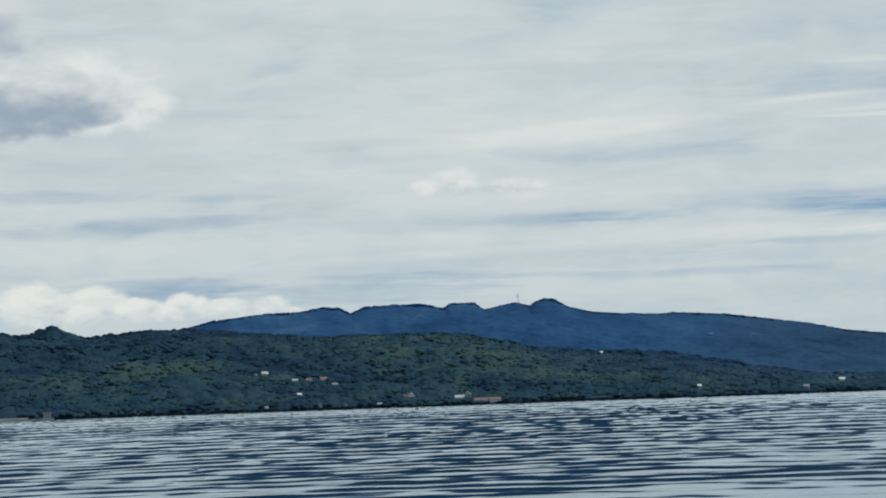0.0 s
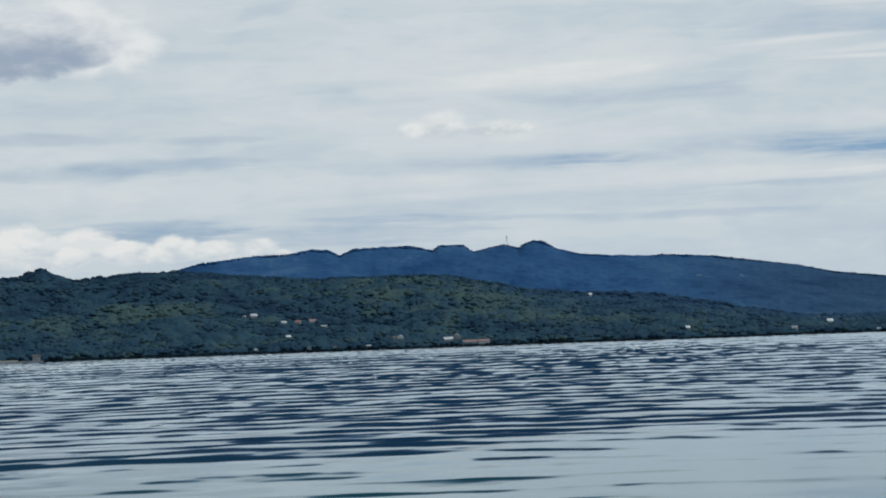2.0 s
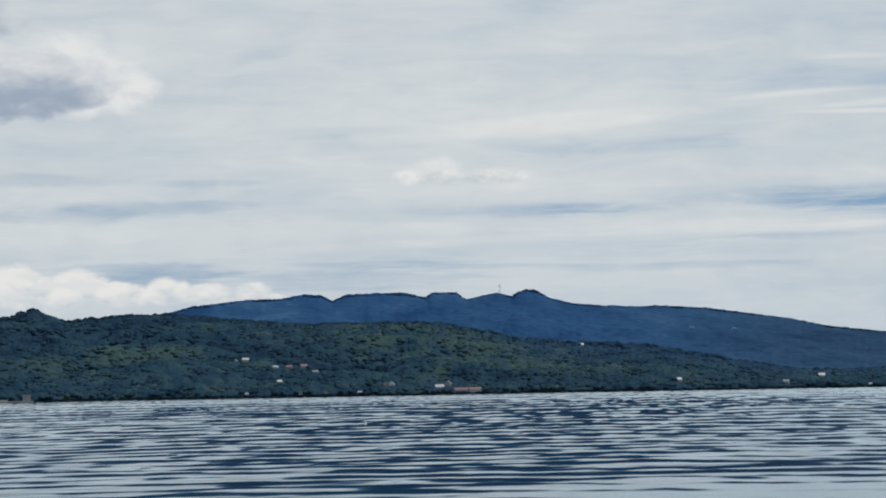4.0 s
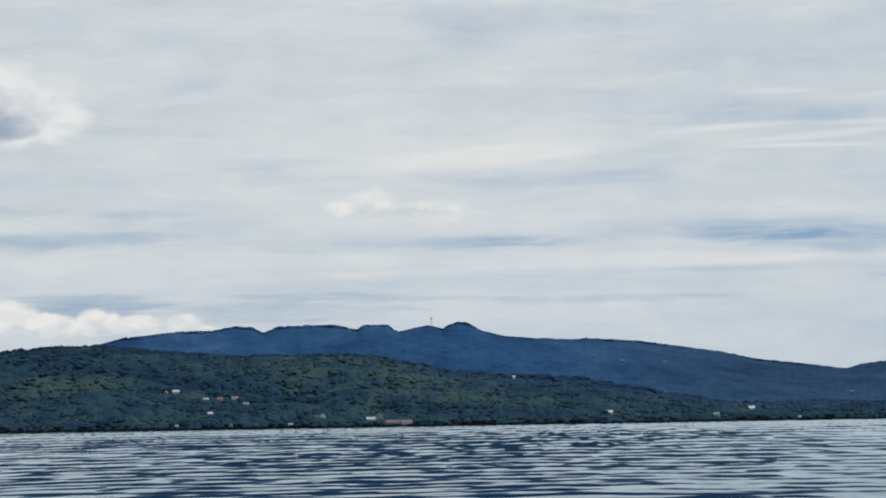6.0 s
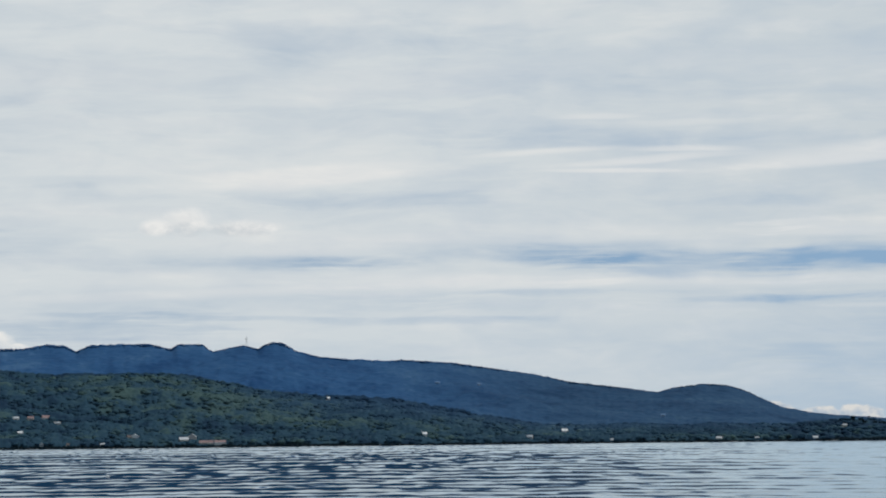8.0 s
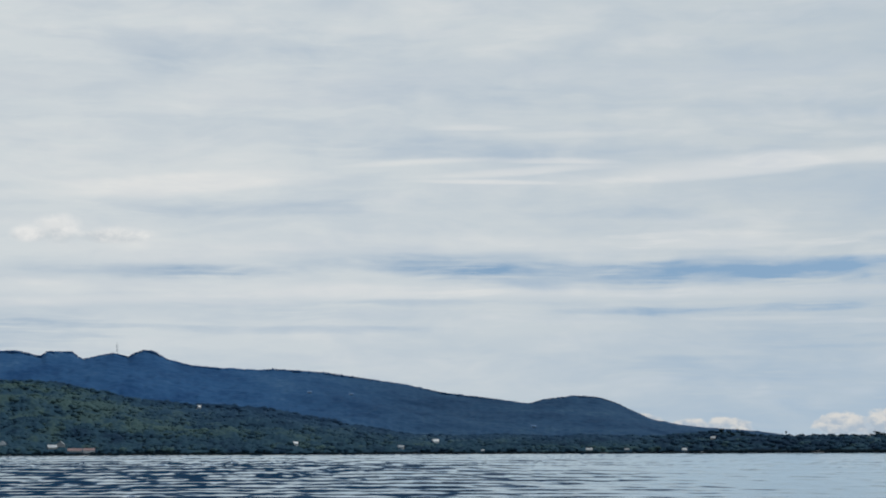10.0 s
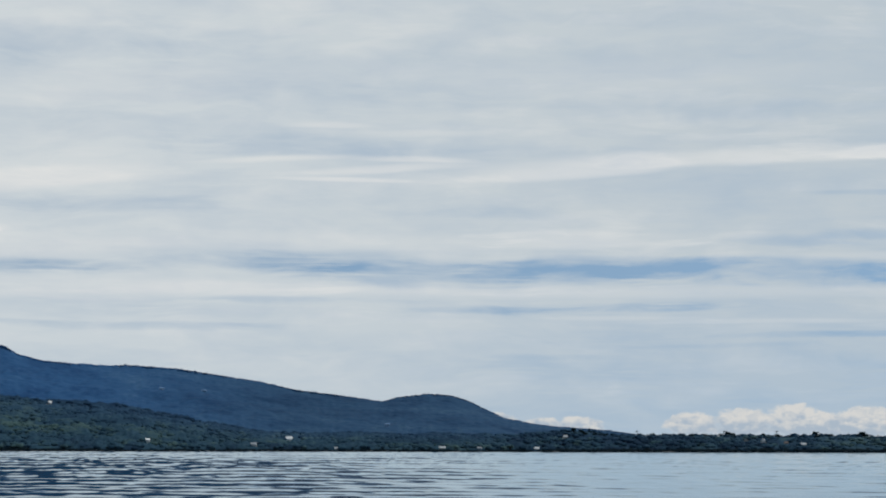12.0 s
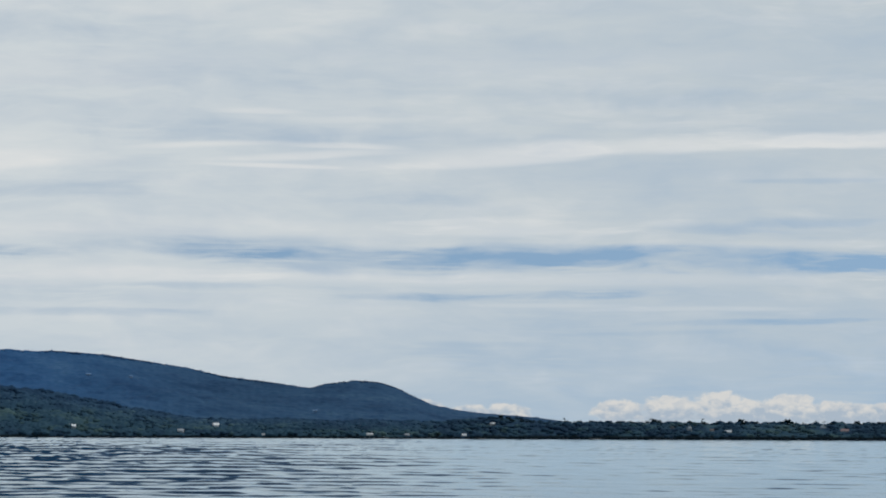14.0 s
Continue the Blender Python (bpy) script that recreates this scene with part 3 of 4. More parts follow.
def box(x0, x1, y0, y1, z0, z1, bevel=0.0, bm=None):
    bm = bm or bmesh.new()
    m = Matrix.Translation(((x0 + x1) / 2, (y0 + y1) / 2, (z0 + z1) / 2)) @ Matrix.Diagonal((x1 - x0, y1 - y0, z1 - z0, 1))
    made = bmesh.ops.create_cube(bm, size=1, matrix=m)
    if bevel:
        edges = list({e for v in made["verts"] for e in v.link_edges})
        bmesh.ops.bevel(bm, geom=edges, offset=bevel, segments=1, affect="EDGES")
    return bm


def prism(points, y0, y1):
    """A solid from an outline in x and z, drawn out along y."""
    bm = bmesh.new()
    front = [bm.verts.new((x, y0, z)) for x, z in points]
    rear = [bm.verts.new((x, y1, z)) for x, z in points]
    bm.faces.new(front)
    bm.faces.new(rear[::-1])
    for i in range(len(points)):
        j = (i + 1) % len(points)
        bm.faces.new((front[j], front[i], rear[i], rear[j]))
    bmesh.ops.recalc_face_normals(bm, faces=bm.faces)
    return bm


def tube(a, b, ra, rb, sides=8, bm=None):
    bm = bm or bmesh.new()
    a, b = Vector(a), Vector(b)
    turn_to = (b - a).to_track_quat("Z", "Y").to_matrix().to_4x4()
    bmesh.ops.create_cone(bm, cap_ends=True, segments=sides, radius1=ra, radius2=rb, depth=(b - a).length,
                          matrix=Matrix.Translation((a + b) / 2) @ turn_to)
    return bm


def root(name, label, category, group=""):
    return tagged(new(name), label, category, group)


def build_house(label, width, depth, height, wall_mat, roof_mat, pitch=0.35, along=True):
    """A small house whose front faces -y: walls, two roof slopes, a door and windows with frames and panes."""
    h = root("house", label, "house", "houses along the shore")
    w2, d2 = width / 2, depth / 2
    ridge = height + pitch * (d2 if along else w2)
    over = 0.6
    if along:    # ridge runs from side to side: the roof faces the water
        bm = prism([(-d2, 0), (d2, 0), (d2, height), (0, ridge), (-d2, height)], -w2, w2)
        bmesh.ops.rotate(bm, verts=bm.verts, matrix=Matrix.Rotation(radians(90), 3, "Z"))
    else:
        bm = prism([(-w2, 0), (w2, 0), (w2, height), (0, ridge), (-w2, height)], -d2, d2)
    part("wall", bm, wall_mat, h)
    half, long = (d2, w2) if along else (w2, d2)
    for side in (-1, 1):
        eave = height - pitch * over
        bm = prism([(0, ridge + 0.02), (side * (half + over), eave + 0.02), (side * (half + over), eave + 0.2), (0, ridge + 0.22)], -long - over, long + over)
        if along:
            bmesh.ops.rotate(bm, verts=bm.verts, matrix=Matrix.Rotation(radians(90), 3, "Z"))
        part("roof", bm, roof_mat, h)
    part("door", box(-0.5, 0.5, -d2 - 0.06, -d2 + 0.02, 0, 2.05, 0.02), M_WOOD, h, "brown timber door")
    n = max(2, int(width / 3.2))
    for level in range(max(1, int(height / 2.7))):
        for i in range(n):
            x = -w2 + width * (i + 0.5) / n
            if level == 0 and abs(x) < 1.1:
                continue
            z = 0.95 + 2.7 * level
            win = part("window", box(x - 0.65, x + 0.65, -d2 - 0.05, -d2 + 0.02, z, z + 1.15, 0.02), M_WHITE, h)
            part("pane", box(x - 0.55, x + 0.55, -d2 - 0.07, -d2 - 0.045, z + 0.1, z + 1.05), M_GLASS, win, "dark glass pane")
    part("foundation", box(-w2 + 0.05, w2 - 0.05, -d2 + 0.05, d2 - 0.05, -3.0, 0.05), wall_mat, h)
    return h


def stand(b, r, z, yaw=0.0, size=1.0):
    x, y = math.sin(radians(b)) * r, math.cos(radians(b)) * r
    return pose(x, y, z, 0, 0, yaw - b) @ Matrix.Diagonal((size, size, size, 1))


def site(b, rise_, land, r0, r1):
    """The distance at which the ground on this bearing lies at that rise over the water."""
    r = np.linspace(r0, r1, 500)
    e = np.degrees(np.arctan2(land(b + 0 * r, r) - EYE[2], r))
    hit = np.nonzero(e >= rise_)[0]
    return float(r[hit[0]]) if len(hit) else float(r[-1])


TAKEN = []    # (bearing, distance, ground, half width in degrees, height)


def settle(thing, b, r, z, half, tall, yaw=0.0, size=1.0):
    thing.matrix_world = stand(b, r, z, yaw, size)
    TAKEN.append((b, r, z, math.degrees(half / r), tall))


DOWN = [
    # bearing, rise, width, depth, height, walls, roof, ridge along the front, turn, label
    (-10.95, 0.90, 10, 8, 3.6, M_CREAM, M_TIN, True, 12, "cream hillside house with a pale tin roof"),
    (-11.2, 0.90, 5, 5, 3.0, M_CREAM, M_TIN, False, -20, "small cream outbuilding with a tin roof among trees"),
    (-10.17, 0.70, 8, 6, 3.2, M_CREAM, M_TIN, True, 8, "low cream house with a dull tin roof on the slope"),
    (-9.8, 0.70, 9, 7, 3.4, M_CREAM, M_RED, True, -6, "cream house with a faded red roof on the slope"),
    (-9.42, 0.70, 11, 8, 4.0, M_WHITE, M_RED, True, 10, "white house with a broad red roof on the slope"),
    (-9.12, 0.57, 9, 6, 3.0, M_GREY, M_TIN, True, -15, "grey shed with a pale tin roof below the red roofs"),
    (-10.07, 0.33, 7, 6, 3.0, M_GREY, M_TIN, True, 18, "grey cottage with a tin roof in the trees"),
    (-7.28, 0.19, 7, 6, 3.2, M_CREAM, M_BROWN, True, 14, "cream cottage with a dark roof near the shore"),
    (-7.14, 0.19, 10, 7, 4.0, M_WHITE, M_TIN, False, -12, "white gabled house with a tin roof near the shore"),
    (-5.88, 0.09, 13, 8, 4.6, M_CREAM, M_TIN, True, 10, "cream waterside house with a pale tin roof"),
    (-5.66, 0.12, 11, 8, 6.8, M_GREY, M_TIN, False, -8, "two-storey grey waterside house with a tin roof"),
    (-5.3, 0.0, 20, 7, 3.2, M_CREAM, M_RED, True, 0, "long cream boathouse with a rusty red roof"),
    (-4.94, 0.0, 16, 7, 3.4, M_WHITE, M_RED, True, 4, "low white boathouse with a rusty red roof"),
    (-2.14, 1.15, 8, 7, 3.6, M_WHITE, M_WHITE, True, 5, "small white house high on the wooded brow"),
    (0.38, 0.19, 8, 6, 3.6, M_WHITE, M_TIN, True, 16, "white cottage with a tin roof above the shore"),
    (3.15, 0.09, 9, 6, 3.4, M_WHITE, M_TIN, True, -10, "white bungalow with a pale roof above the shore"),
    (4.06, 0.22, 9, 8, 4.6, M_WHITE, M_WHITE, True, 10, "bright white house with a white roof among trees"),
    (5.3, -0.02, 5, 4, 2.6, M_WHITE, M_TIN, True, 0, "tiny white hut by the water"),
    (8.07, -0.02, 9, 5, 2.8, M_CREAM, M_TIN, True, 6, "cream beach hut with a tin roof"),
    (9.05, -0.02, 6, 4, 2.6, M_GREY, M_TIN, True, -8, "grey beach hut with a tin roof"),
    (10.54, 0.0, 7, 5, 3.2, M_WHITE, M_TIN, True, 10, "white beach house with a tin roof"),
    (11.28, 0.30, 8, 6, 3.4, M_CREAM, M_TIN, True, 0, "cream house with a tin roof in low woods"),
    (15.98, 0.22, 6, 6, 3.0, M_GREY, M_BROWN, False, 8, "grey cottage with a dark roof in low woods"),
    (16.42, 0.20, 8, 6, 3.8, M_WHITE, M_TIN, False, -14, "bright white house with a tin roof in low woods"),
    (17.0, 0.16, 6, 5, 2.8, M_CREAM, M_BROWN, True, 12, "cream cottage with a dark roof in low woods"),
    (17.43, 0.12, 10, 6, 2.8, M_GREY, M_TIN, True, 4, "low grey shed with a tin roof in low woods"),
    (19.85, 0.24, 8, 7, 4.0, M_WHITE, M_TIN, False, 10, "white gabled house among low trees"),
    (20.4, 0.16, 12, 7, 3.0, M_CREAM, M_RED, True, -6, "cream house with a rusty red roof among low trees"),
    (-10.92, -0.03, 5, 4, 2.4, M_WHITE, M_TIN, True, 0, "small white boat shed at the waterline"),
    (-9.52, -0.03, 5, 4, 3.4, M_WHITE, M_TIN, False, 0, "white boat shed with a gabled roof at the waterline"),
    (-7.97, -0.03, 6, 4, 2.2, M_GREY, M_TIN, True, 0, "low grey boat shed at the waterline"),
    (-8.85, -0.03, 4, 4, 2.2, M_CREAM, M_BROWN, True, 0, "cream boat shed with a dark roof at the waterline"),
]
for b, e, wid, dep, hgt, wall_mat, roof_mat, along, yaw, label in DOWN:
    s0 = float(shore_line(b))
    r = max(s0 + 16, site(b, e, hill_height, s0 + 16, float(brow_line(b)) - 15))
    z = float(hill_height(np.array([b]), np.array([r]))[0]) + 0.3
    settle(build_house(label, wid, dep, hgt, wall_mat, roof_mat, 0.8, along), b, r, z, wid * 0.38, hgt, yaw, 0.75)
for b, e, wid, label in ((6.63, 0.63, 12, "pale farmhouse on the far mountain's flank"), (0.75, 1.55, 14, "pale farm shed on the far mountain's flank"),
                         (1.84, 1.50, 11, "pale tin-roofed farmhouse on the far mountain")):
    r = site(b, e, crest_height, 3300, 4450)
    z = float(crest_height(np.array([b]), np.array([r]))[0]) + 2
    settle(build_house(label, wid * 0.6, 6, 3, M_DIM, M_DIM, 0.38, True), b, r, z - 1.5, wid / 3, 4, 10)

# port on the point: a stone quay with sheds, a white beacon and a hut at its end
quay_r = float(shore_line(-18.05)) - 26
quay = root("quay", "low grey concrete quay on the water with a pale wall", "quay")
part("deck", box(-68, 66, -6, 8, -3, 1.5, 0.15), M_GREY, quay)
part("parapet", box(-68, 40, 5, 5.6, 1.5, 2.8, 0.05), M_CREAM, quay, "cream parapet wall")
for i in range(12):
    x = -62 + 11.2 * i
    part("fender", tube((x, -6.25, -1.5), (x, -6.25, 1.6), 0.25, 0.22), M_BROWN, quay, "dark timber fender pile")
quay.matrix_world = stand(-18.05, quay_r, 0)
for b, wid, hgt, wall_mat, roof_mat, label in ((-19.75, 22, 3.6, M_CREAM, M_CREAM, "long cream port shed on the quay"), (-19.1, 15, 5.2, M_WHITE, M_TIN, "white port warehouse with a tin roof on the quay"),
                                               (-18.62, 9, 3.6, M_CREAM, M_TIN, "small cream port office on the quay"), (-16.58, 8, 5.4, M_GREY, M_BROWN, "grey concrete hut with a dark roof on the quay")):
    settle(build_house(label, wid, 6, hgt, wall_mat, roof_mat, 0.25, True), b, quay_r + 1, 1.5, wid / 2, hgt)
TAKEN.append((-18.05, quay_r, 1.5, 1.7, 3))
beacon = root("beacon", "slim white harbour beacon on the quay", "beacon")
part("tower", tube((0, 0, 0), (0, 0, 5.2), 0.9, 0.6, 12), M_WHITE, beacon)
part("gallery", tube((0, 0, 5.2), (0, 0, 5.5), 1.0, 1.0, 12), M_WHITE, beacon)
part("lantern", tube((0, 0, 5.5), (0, 0, 6.5), 0.5, 0.4, 10), M_GLASS, beacon, "dark glazed lantern")
part("cap", tube((0, 0, 6.5), (0, 0, 7.1), 0.6, 0.05, 10), M_RED, beacon)
beacon.matrix_world = stand(-18.02, quay_r + 1, 1.5)


def build_boat():
    """An outrigger boat: hull, cabin roof on posts, two floats on bowed arms."""
    o = root("outrigger_boat", "dark wooden outrigger boat moored off the shore", "boat", "moored boats")
    bm = bmesh.new()
    rings = []
    for i in range(9):
        t = -1 + i / 4
        half, rise_ = 0.75 * (1 - abs(t) ** 2.5) + 0.05, 0.55 * abs(t) ** 3
        rings.append([bm.verts.new((t * 6, -half, 0.75 + rise_)), bm.verts.new((t * 6, -half * 0.6, -0.2 + rise_ * 0.5)), bm.verts.new((t * 6, half * 0.6, -0.2 + rise_ * 0.5)),
                      bm.verts.new((t * 6, half, 0.75 + rise_))])
    for a, c in zip(rings, rings[1:]):
        for k in range(4):
            bm.faces.new((a[k], a[(k + 1) % 4], c[(k + 1) % 4], c[k]))
    bm.faces.new(rings[0])
    bm.faces.new(rings[-1][::-1])
    bmesh.ops.recalc_face_normals(bm, faces=bm.faces)
    part("hull", bm, M_WOOD, o)
    part("cabin_roof", box(-2.4, 2.0, -0.8, 0.8, 2.2, 2.32, 0.03), M_TIN, o)
    for x in (-2.2, 1.8):
        for y in (-0.65, 0.65):
            part("post", tube((x, y, 0.7), (x, y, 2.2), 0.05, 0.05, 6), M_WOOD, o)
    for side in (-1, 1):
        part("float", tube((-4.5, side * 3, 0.1), (4.5, side * 3, 0.1), 0.12, 0.12, 8), M_WHITE, o)
        for x in (-2.5, 2.5):
            part("arm", tube((x, side * 0.5, 0.9), (x, side * 3, 0.2), 0.06, 0.06, 6), M_WOOD, o)
    return o


boat = build_boat()
boat.matrix_world = stand(13.97, float(shore_line(13.97)) - 30, 0.0, 6, 1.1)
for b, off, yaw in ((8.45, 14, 20), (-7.6, 12, -12), (11.0, 15, 8), (-5.05, 16, 30)):
    copy_thing(boat, stand(b, float(shore_line(b)) - off, 0.0, yaw, 0.75))

# small things adrift off the beach
twig = root("drift_branch", "thin dark branch drifting with an upright twig", "branch")
part("stem", tube((-0.03, 0, 0.012), (0.20, 0.02, 0.014), 0.006, 0.004, 6), M_BARK, twig)
part("upright_twig", tube((0, 0, -0.02), (-0.006, 0, 0.085), 0.006, 0.003, 6), M_BARK, twig)
part("leaf", prism([(0.15, 0.012), (0.18, 0.006), (0.21, 0.013), (0.18, 0.02)], -0.02, 0.02), M_TREE, twig, "curled dark leaf")
twig.matrix_world = stand(0.49, 42.0, 0.02)
buoy = root("fishing_float", "small white fishing float bobbing on the ripples", "float")
bm = bmesh.new()
bmesh.ops.create_uvsphere(bm, u_segments=14, v_segments=8, radius=0.07)
part("ball", bm, M_WHITE, buoy)
part("collar", tube((0, 0, 0.055), (0, 0, 0.10), 0.022, 0.018, 8), M_WHITE, buoy)
part("flag_stick", tube((0, 0, 0.10), (0, 0, 0.24), 0.008, 0.006, 6), M_WHITE, buoy)
buoy.matrix_world = stand(-7.82, 115.0, 0.06)

# lattice mast on the crest
mast = root("radio_mast", "slim grey lattice radio mast on the mountain crest", "mast")
tall = 19.0
for sx, sy in ((-1, -1), (1, -1), (1, 1), (-1, 1)):
    part("leg", tube((sx * 1.3, sy * 1.3, 0), (sx * 0.45, sy * 0.45, tall), 0.22, 0.16, 6), M_STEEL, mast)
for k in range(7):
    z0, z1 = tall * k / 7, tall * (k + 1) / 7
    a0, a1 = 1.3 - 0.85 * k / 7, 1.3 - 0.85 * (k + 1) / 7
    for sx in (-1, 1):
        part("brace", tube((-a0, sx * a0, z0), (a1, sx * a1, z1), 0.1, 0.1, 5), M_STEEL, mast)
for z0, reach in ((tall * 0.72, 2.4), (tall * 0.86, 1.8)):
    part("platform", box(-reach, reach, -reach * 0.6, reach * 0.6, z0, z0 + 0.35, 0.05), M_STEEL, mast)
    for sx in (-1, 1):
        part("antenna", box(sx * reach - 0.2, sx * reach + 0.2, -0.25, 0.25, z0 - 0.8, z0 + 1.6, 0.06), M_WHITE, mast, "white panel antenna")
part("spike", tube((0, 0, tall), (0, 0, tall + 3), 0.12, 0.05, 6), M_STEEL, mast)
mast_z = float(crest_height(np.array([-4.25]), np.array([CREST]))[0]) + 2
mast.matrix_world = stand(-4.25, CREST, mast_z)


# ---- trees that stand out singly ----
def leaf_mesh(name, centres, sizes, seed, mat, tone=0.4):
    gg = np.random.default_rng(seed)
    return clumps(name, BALL2, np.array(centres), np.array(sizes), tone + gg.normal(0, 0.15, len(centres)), mat, seed)


def build_tree(seed, height, spread, label, flat=0.6):
    """A broadleaf tree: tapered trunk, limbs, and a crown of many small leaf clumps with gaps."""
    gg = np.random.default_rng(seed)
    o = root("tree", label, "tree", "trees along the low point")
    fork = height * 0.4
    bm = tube((0, 0, -1.5), (0.15, 0.1, fork), 0.32, 0.2)
    centres, sizes = [], []
    for k in range(7):
        a = 6.28 * k / 7 + gg.uniform(-0.3, 0.3)
        reach = spread * gg.uniform(0.45, 0.95)
        tip = Vector((math.cos(a) * reach, math.sin(a) * reach, height * gg.uniform(0.6, 0.92)))
        tube((0.15, 0.1, fork * 0.9), tip, 0.13, 0.04, 5, bm)
        for j in range(9):
            c = Vector(tip) * 0.9 + Vector(gg.normal(0, spread * 0.24, 3))
            c.z = min(max(c.z, height * 0.42), height)
            centres.append(c)
            q = gg.uniform(0.18, 0.32) * spread
            sizes.append((q, q * flat))
    part("trunk", bm, M_BARK, o)
    crown = new("crown", leaf_mesh("crown", centres, sizes, seed, M_TREE))
    crown.parent = o
    return o


def build_palm(seed, height, label):
    """A coconut palm: a leaning ringed trunk and a head of drooping fronds."""
    gg = np.random.default_rng(seed)
    o = root("palm_tree", label, "palm tree", "palms along the low point")
    bm = bmesh.new()
    lean = 0.9
    for k in range(5):
        a, c = k / 5, (k + 1) / 5
        tube((lean * a * a, 0, -1.5 + (height + 1.5) * a), (lean * c * c, 0, -1.5 + (height + 1.5) * c), 0.24 - 0.1 * a, 0.24 - 0.1 * c, 7, bm)
    part("trunk", bm, M_BARK, o)
    bm = bmesh.new()
    for k in range(15):
        a, up, long = 6.28 * k / 15 + gg.uniform(-0.2, 0.2), gg.uniform(-0.3, 0.9), gg.uniform(2.6, 3.8)
        last = None
        for i in range(6):
            t = i / 5
            d = long * t
            z = height + up * d - 0.16 * d * d
            half = 0.5 * math.sin(math.pi * min(0.95, t + 0.12)) + 0.03
            x, y = lean + math.cos(a) * d, math.sin(a) * d
            sx, sy = -math.sin(a) * half, math.cos(a) * half
            row = [bm.verts.new((x + sx, y + sy, z - 0.35 * half)), bm.verts.new((x, y, z)), bm.verts.new((x - sx, y - sy, z - 0.35 * half))]
            if last:
                bm.faces.new((last[0], last[1], row[1], row[0]))
                bm.faces.new((last[1], last[2], row[2], row[1]))
            last = row
    bmesh.ops.solidify(bm, geom=bm.faces[:], thickness=0.05)
    part("crown", bm, M_TREE, o)
    return o


KINDS = [
    build_tree(61, 9.5, 4.2, "dark rounded broadleaf tree on the low shore"),
    build_tree(62, 11.5, 4.6, "tall dark broadleaf tree with an open crown"),
    build_tree(63, 7.5, 4.8, "low spreading dark green tree", 0.45),
    build_palm(64, 10.0, "coconut palm with drooping dark fronds"),
]
g = np.random.default_rng(77)
spots = []
b = 11.5
while b < 23.4:
    spots.append((b, g.uniform(0.9, 1.0), g.uniform(0.62, 0.9)))
    b += g.uniform(0.04, 0.12)
for b in (13.15, 15.4, 15.5, 15.62, 16.75, 17.75, 18.85, 18.95, 19.05, 14.9):
    spots.append((b, 0.96, 1.02))
for b in (-16.9, -16.75, -16.55, -16.42, -16.3, -16.2, -18.3, -18.15, -18.45, -17.0, -15.2, -14.6, -14.0, -13.6):
    spots.append((b, 0.99, g.uniform(0.45, 0.65)))
for k in range(46):
    spots.append((float(g.uniform(-19, 11)), float(g.uniform(0.02, 0.08)), float(g.uniform(0.45, 0.75))))
used = set()
for b, u, size in spots:
    kind = int(g.choice(4, p=[0.34, 0.24, 0.24, 0.18]))
    r = float(shore_line(b) + u * (brow_line(b) - shore_line(b)))
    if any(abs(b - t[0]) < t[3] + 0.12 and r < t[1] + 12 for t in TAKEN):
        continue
    z = float(hill_height(np.array([b]), np.array([r]))[0])
    m = stand(b, r, max(z, 0.6) + (-0.9 if b > 11 and size < 1 else 0.5 if u > 0.5 else 0), float(g.uniform(0, 360)), size)
    if kind in used:
        copy_thing(KINDS[kind], m)
    else:
        KINDS[kind].matrix_world = m
        used.add(kind)

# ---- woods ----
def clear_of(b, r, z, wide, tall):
    """Woods keep off the houses and are left out wherever they would hide one from the camera."""
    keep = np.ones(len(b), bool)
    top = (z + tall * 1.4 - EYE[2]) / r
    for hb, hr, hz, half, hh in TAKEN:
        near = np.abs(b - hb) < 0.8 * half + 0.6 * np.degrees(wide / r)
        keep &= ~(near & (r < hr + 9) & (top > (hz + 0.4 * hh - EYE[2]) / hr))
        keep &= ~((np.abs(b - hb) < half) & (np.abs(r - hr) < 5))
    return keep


def wooded(count, u_lo, u_hi):
    b = g.uniform(-22.5, 23.5, count)
    u = g.uniform(u_lo, u_hi, count)
    keep = g.random(count) < (brow_line(b) - shore_line(b)) / 760
    b, u = b[keep], u[keep]
    return b, shore_line(b) + 8 + u * (brow_line(b) - shore_line(b) - 8), u


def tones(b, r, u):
    # tone drops up the slope to paint haze, and again along the brow
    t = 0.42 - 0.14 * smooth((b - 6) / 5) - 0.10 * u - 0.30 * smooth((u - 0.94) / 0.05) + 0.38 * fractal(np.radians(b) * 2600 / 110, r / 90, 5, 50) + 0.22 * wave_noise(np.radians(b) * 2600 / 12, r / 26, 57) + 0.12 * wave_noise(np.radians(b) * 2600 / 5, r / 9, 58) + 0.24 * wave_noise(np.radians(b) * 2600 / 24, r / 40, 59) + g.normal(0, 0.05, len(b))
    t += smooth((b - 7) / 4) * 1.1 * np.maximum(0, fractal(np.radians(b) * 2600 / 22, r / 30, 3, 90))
    # pale patches; the wide one at -6.2 mixes olive growth with painted haze
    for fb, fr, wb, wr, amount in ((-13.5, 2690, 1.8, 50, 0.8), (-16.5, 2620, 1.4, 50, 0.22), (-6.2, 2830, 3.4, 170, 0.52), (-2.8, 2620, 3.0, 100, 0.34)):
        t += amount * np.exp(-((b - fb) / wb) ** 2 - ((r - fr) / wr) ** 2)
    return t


def add_haze_tint(woods, b, u):
    """The share of painted blue-grey haze in the leaf colour, over the brow behind the bay."""
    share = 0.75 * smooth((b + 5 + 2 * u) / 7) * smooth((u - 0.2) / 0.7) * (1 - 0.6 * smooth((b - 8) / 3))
    woods.data.attributes.new("haze", "FLOAT", "POINT").data.foreach_set("value", share.astype(np.float32))


# the closed canopy: one puffy sheet a few metres over the ground, lowered where it would hide a house from the camera
can_b = np.arange(-22.6, 23.6, 0.035)
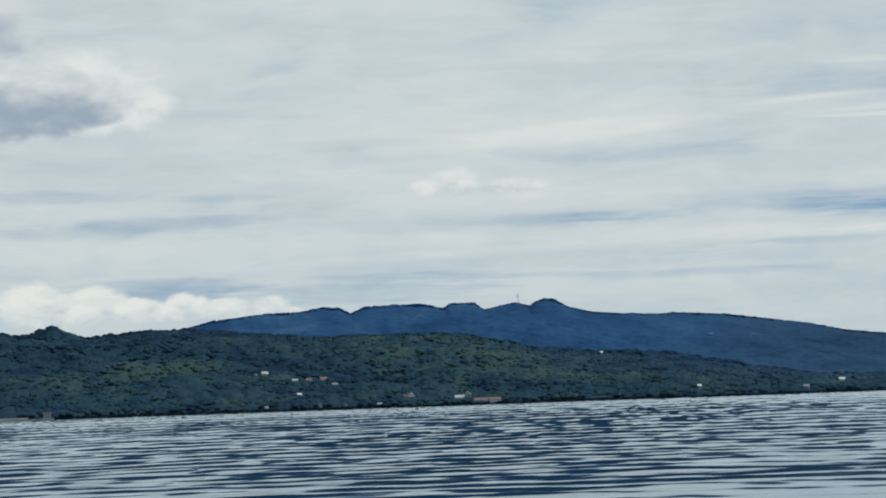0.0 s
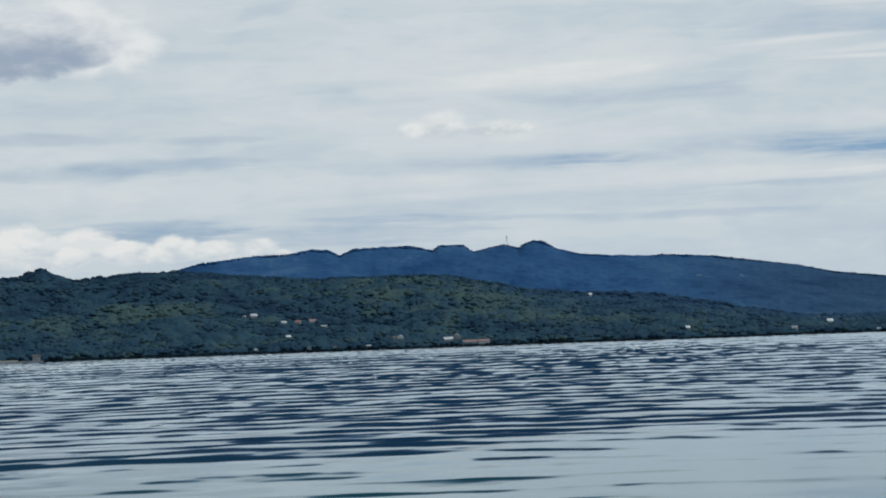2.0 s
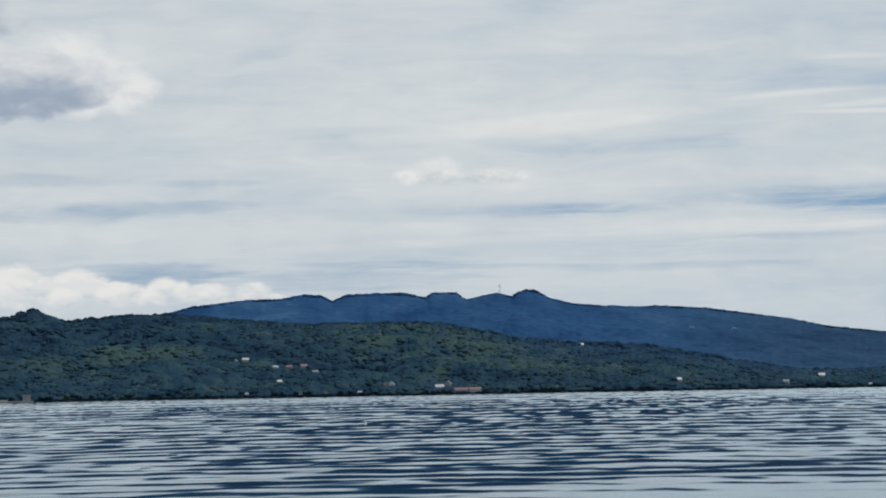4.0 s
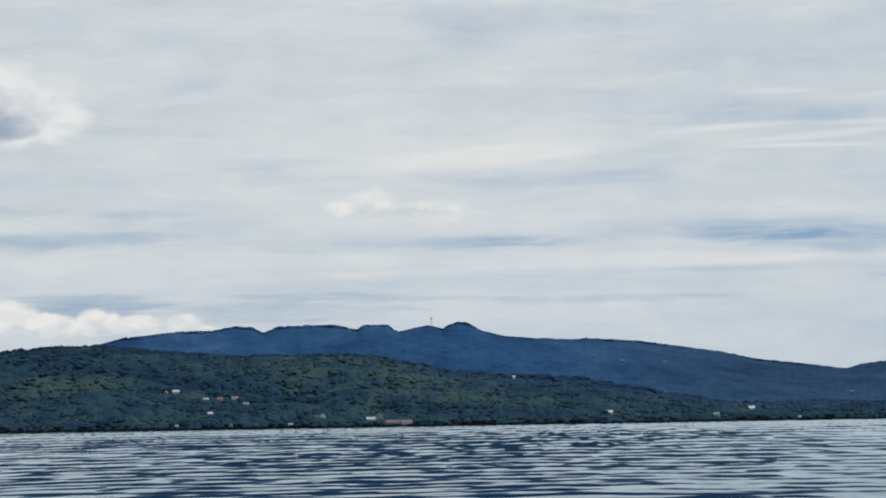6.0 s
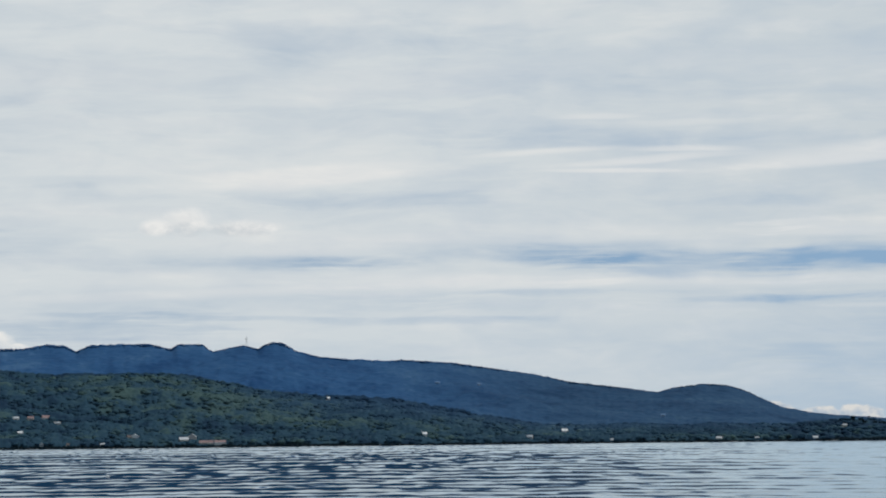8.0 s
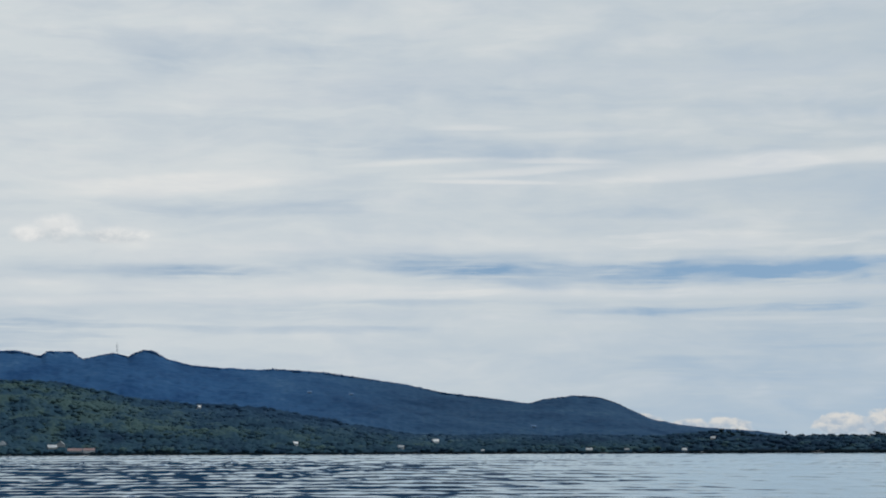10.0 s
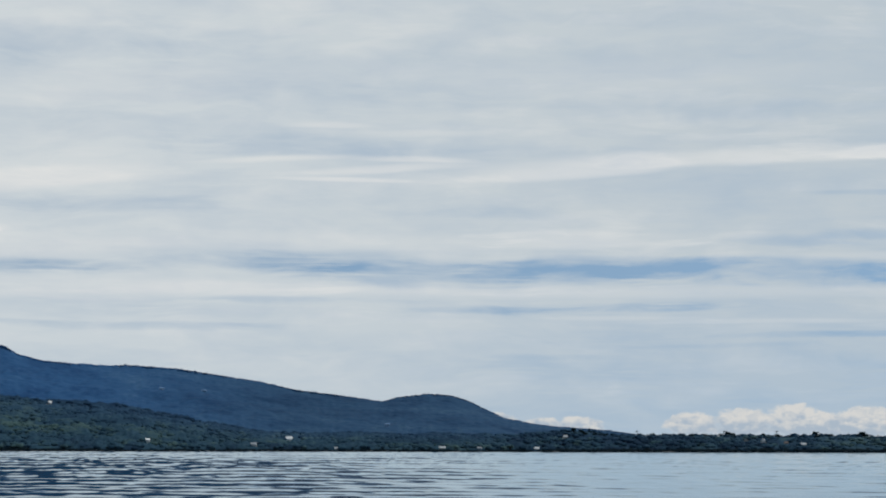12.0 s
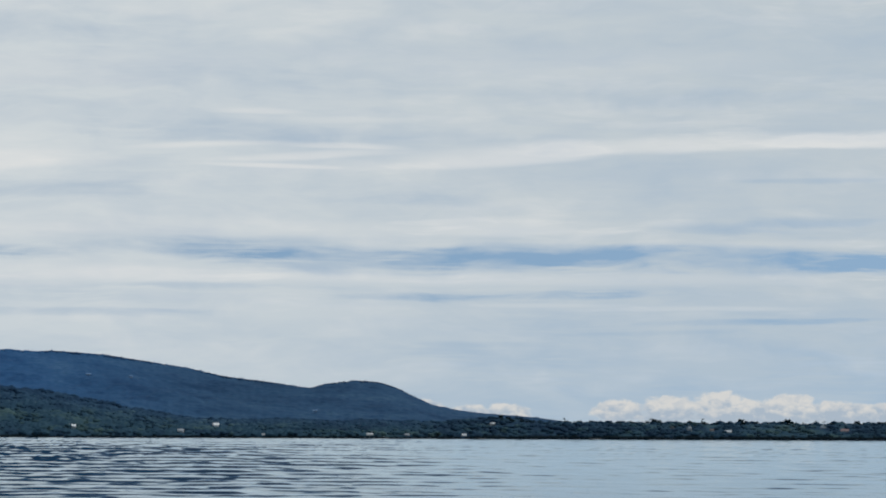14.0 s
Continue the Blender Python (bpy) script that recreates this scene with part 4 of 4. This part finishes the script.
s, u, quads = polar_grid(can_b, np.concatenate([np.linspace(0.0, 0.03, 5), np.linspace(0.035, 1.04, 290)]))
r = shore_line(s) + 9 + u * (brow_line(s) - shore_line(s) - 9)
x = np.radians(s) * 2600
lift = (3.6 * billow(x / 7.5, r / 9.0, 20) + 1.8 * np.abs(wave_noise(x / 3.6, r / 5.5, 29)) + 4.6 * np.abs(wave_noise(x / 19, r / 22, 27)) + 1.2 * fractal(x / 40, r / 40, 2, 25)) * (1 - 0.35 * smooth((s - 8) / 4))
z = hill_height(s, r)
for hb, hr, hz, half, hh in TAKEN:
    sight = (hz + (-0.1 if hh in (3.6, 3.8, 3.4) else 0.3) * hh - EYE[2]) / hr
    hides = (np.abs(s - hb) < half + 0.02) & (r < hr + 7) & ((z + lift - EYE[2]) / r > sight)
    lift = np.where(hides, np.minimum(lift, np.maximum(-2.0, sight * r + EYE[2] - z)), lift)
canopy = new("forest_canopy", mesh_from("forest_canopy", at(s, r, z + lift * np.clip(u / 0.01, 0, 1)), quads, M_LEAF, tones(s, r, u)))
add_haze_tint(canopy, s, u)
tagged(canopy, "dense dark green broadleaf forest covering the hillside", "forest", kind="stuff")

for name, count, lo, hi, ball, shift, label in (
        ("forest_crowns", 20000, 1.8, 4.4, BALL2, 0.08, "rounded green crowns rising from the forest"),
        ("tall_forest_crowns", 6000, 2.6, 5.2, BALL, 0.10, "taller dark crowns scattered through the forest")):
    b, r, u = wooded(count, 0.0, 1.03)
    grove = fractal(np.radians(b) * 2600 / 45, r / 60, 3, 71) + g.normal(0, 0.12, len(b)) > -0.35
    b, r, u = b[grove], r[grove], u[grove]
    wide = g.uniform(lo, hi, len(b))
    tall = wide * g.uniform(0.4, 0.65, len(b))
    z = hill_height(b, r) + 2.8
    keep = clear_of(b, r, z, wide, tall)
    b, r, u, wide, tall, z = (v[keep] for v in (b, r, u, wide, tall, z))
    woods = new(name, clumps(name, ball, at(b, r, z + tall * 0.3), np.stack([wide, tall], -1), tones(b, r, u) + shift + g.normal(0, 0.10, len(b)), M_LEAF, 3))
    add_haze_tint(woods, np.repeat(b, len(ball[0])), np.repeat(u, len(ball[0])))
    tagged(woods, label, "forest", kind="stuff")

n = 4200
b = g.uniform(-15, 13, n)
r = g.uniform(4455, 4490, n)
z = crest_height(b, r) + 1.0
wide = g.uniform(1.2, 2.8, n)
tall = wide * g.uniform(0.4, 0.7, n)
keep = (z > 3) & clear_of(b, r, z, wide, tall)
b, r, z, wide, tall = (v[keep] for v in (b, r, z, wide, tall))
# crowns in the painted haze colours, darkened to outline the crest
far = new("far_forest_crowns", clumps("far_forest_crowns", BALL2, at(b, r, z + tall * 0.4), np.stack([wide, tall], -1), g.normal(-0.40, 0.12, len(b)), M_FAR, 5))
far.data.attributes.new("haze", "FLOAT", "POINT").data.foreach_set("value", np.repeat(0.75 * smooth((b + 2) / 7), len(BALL2[0])).astype(np.float32))
tagged(far, "dark haze-blue crowns along the far mountain crest", "forest", kind="stuff")
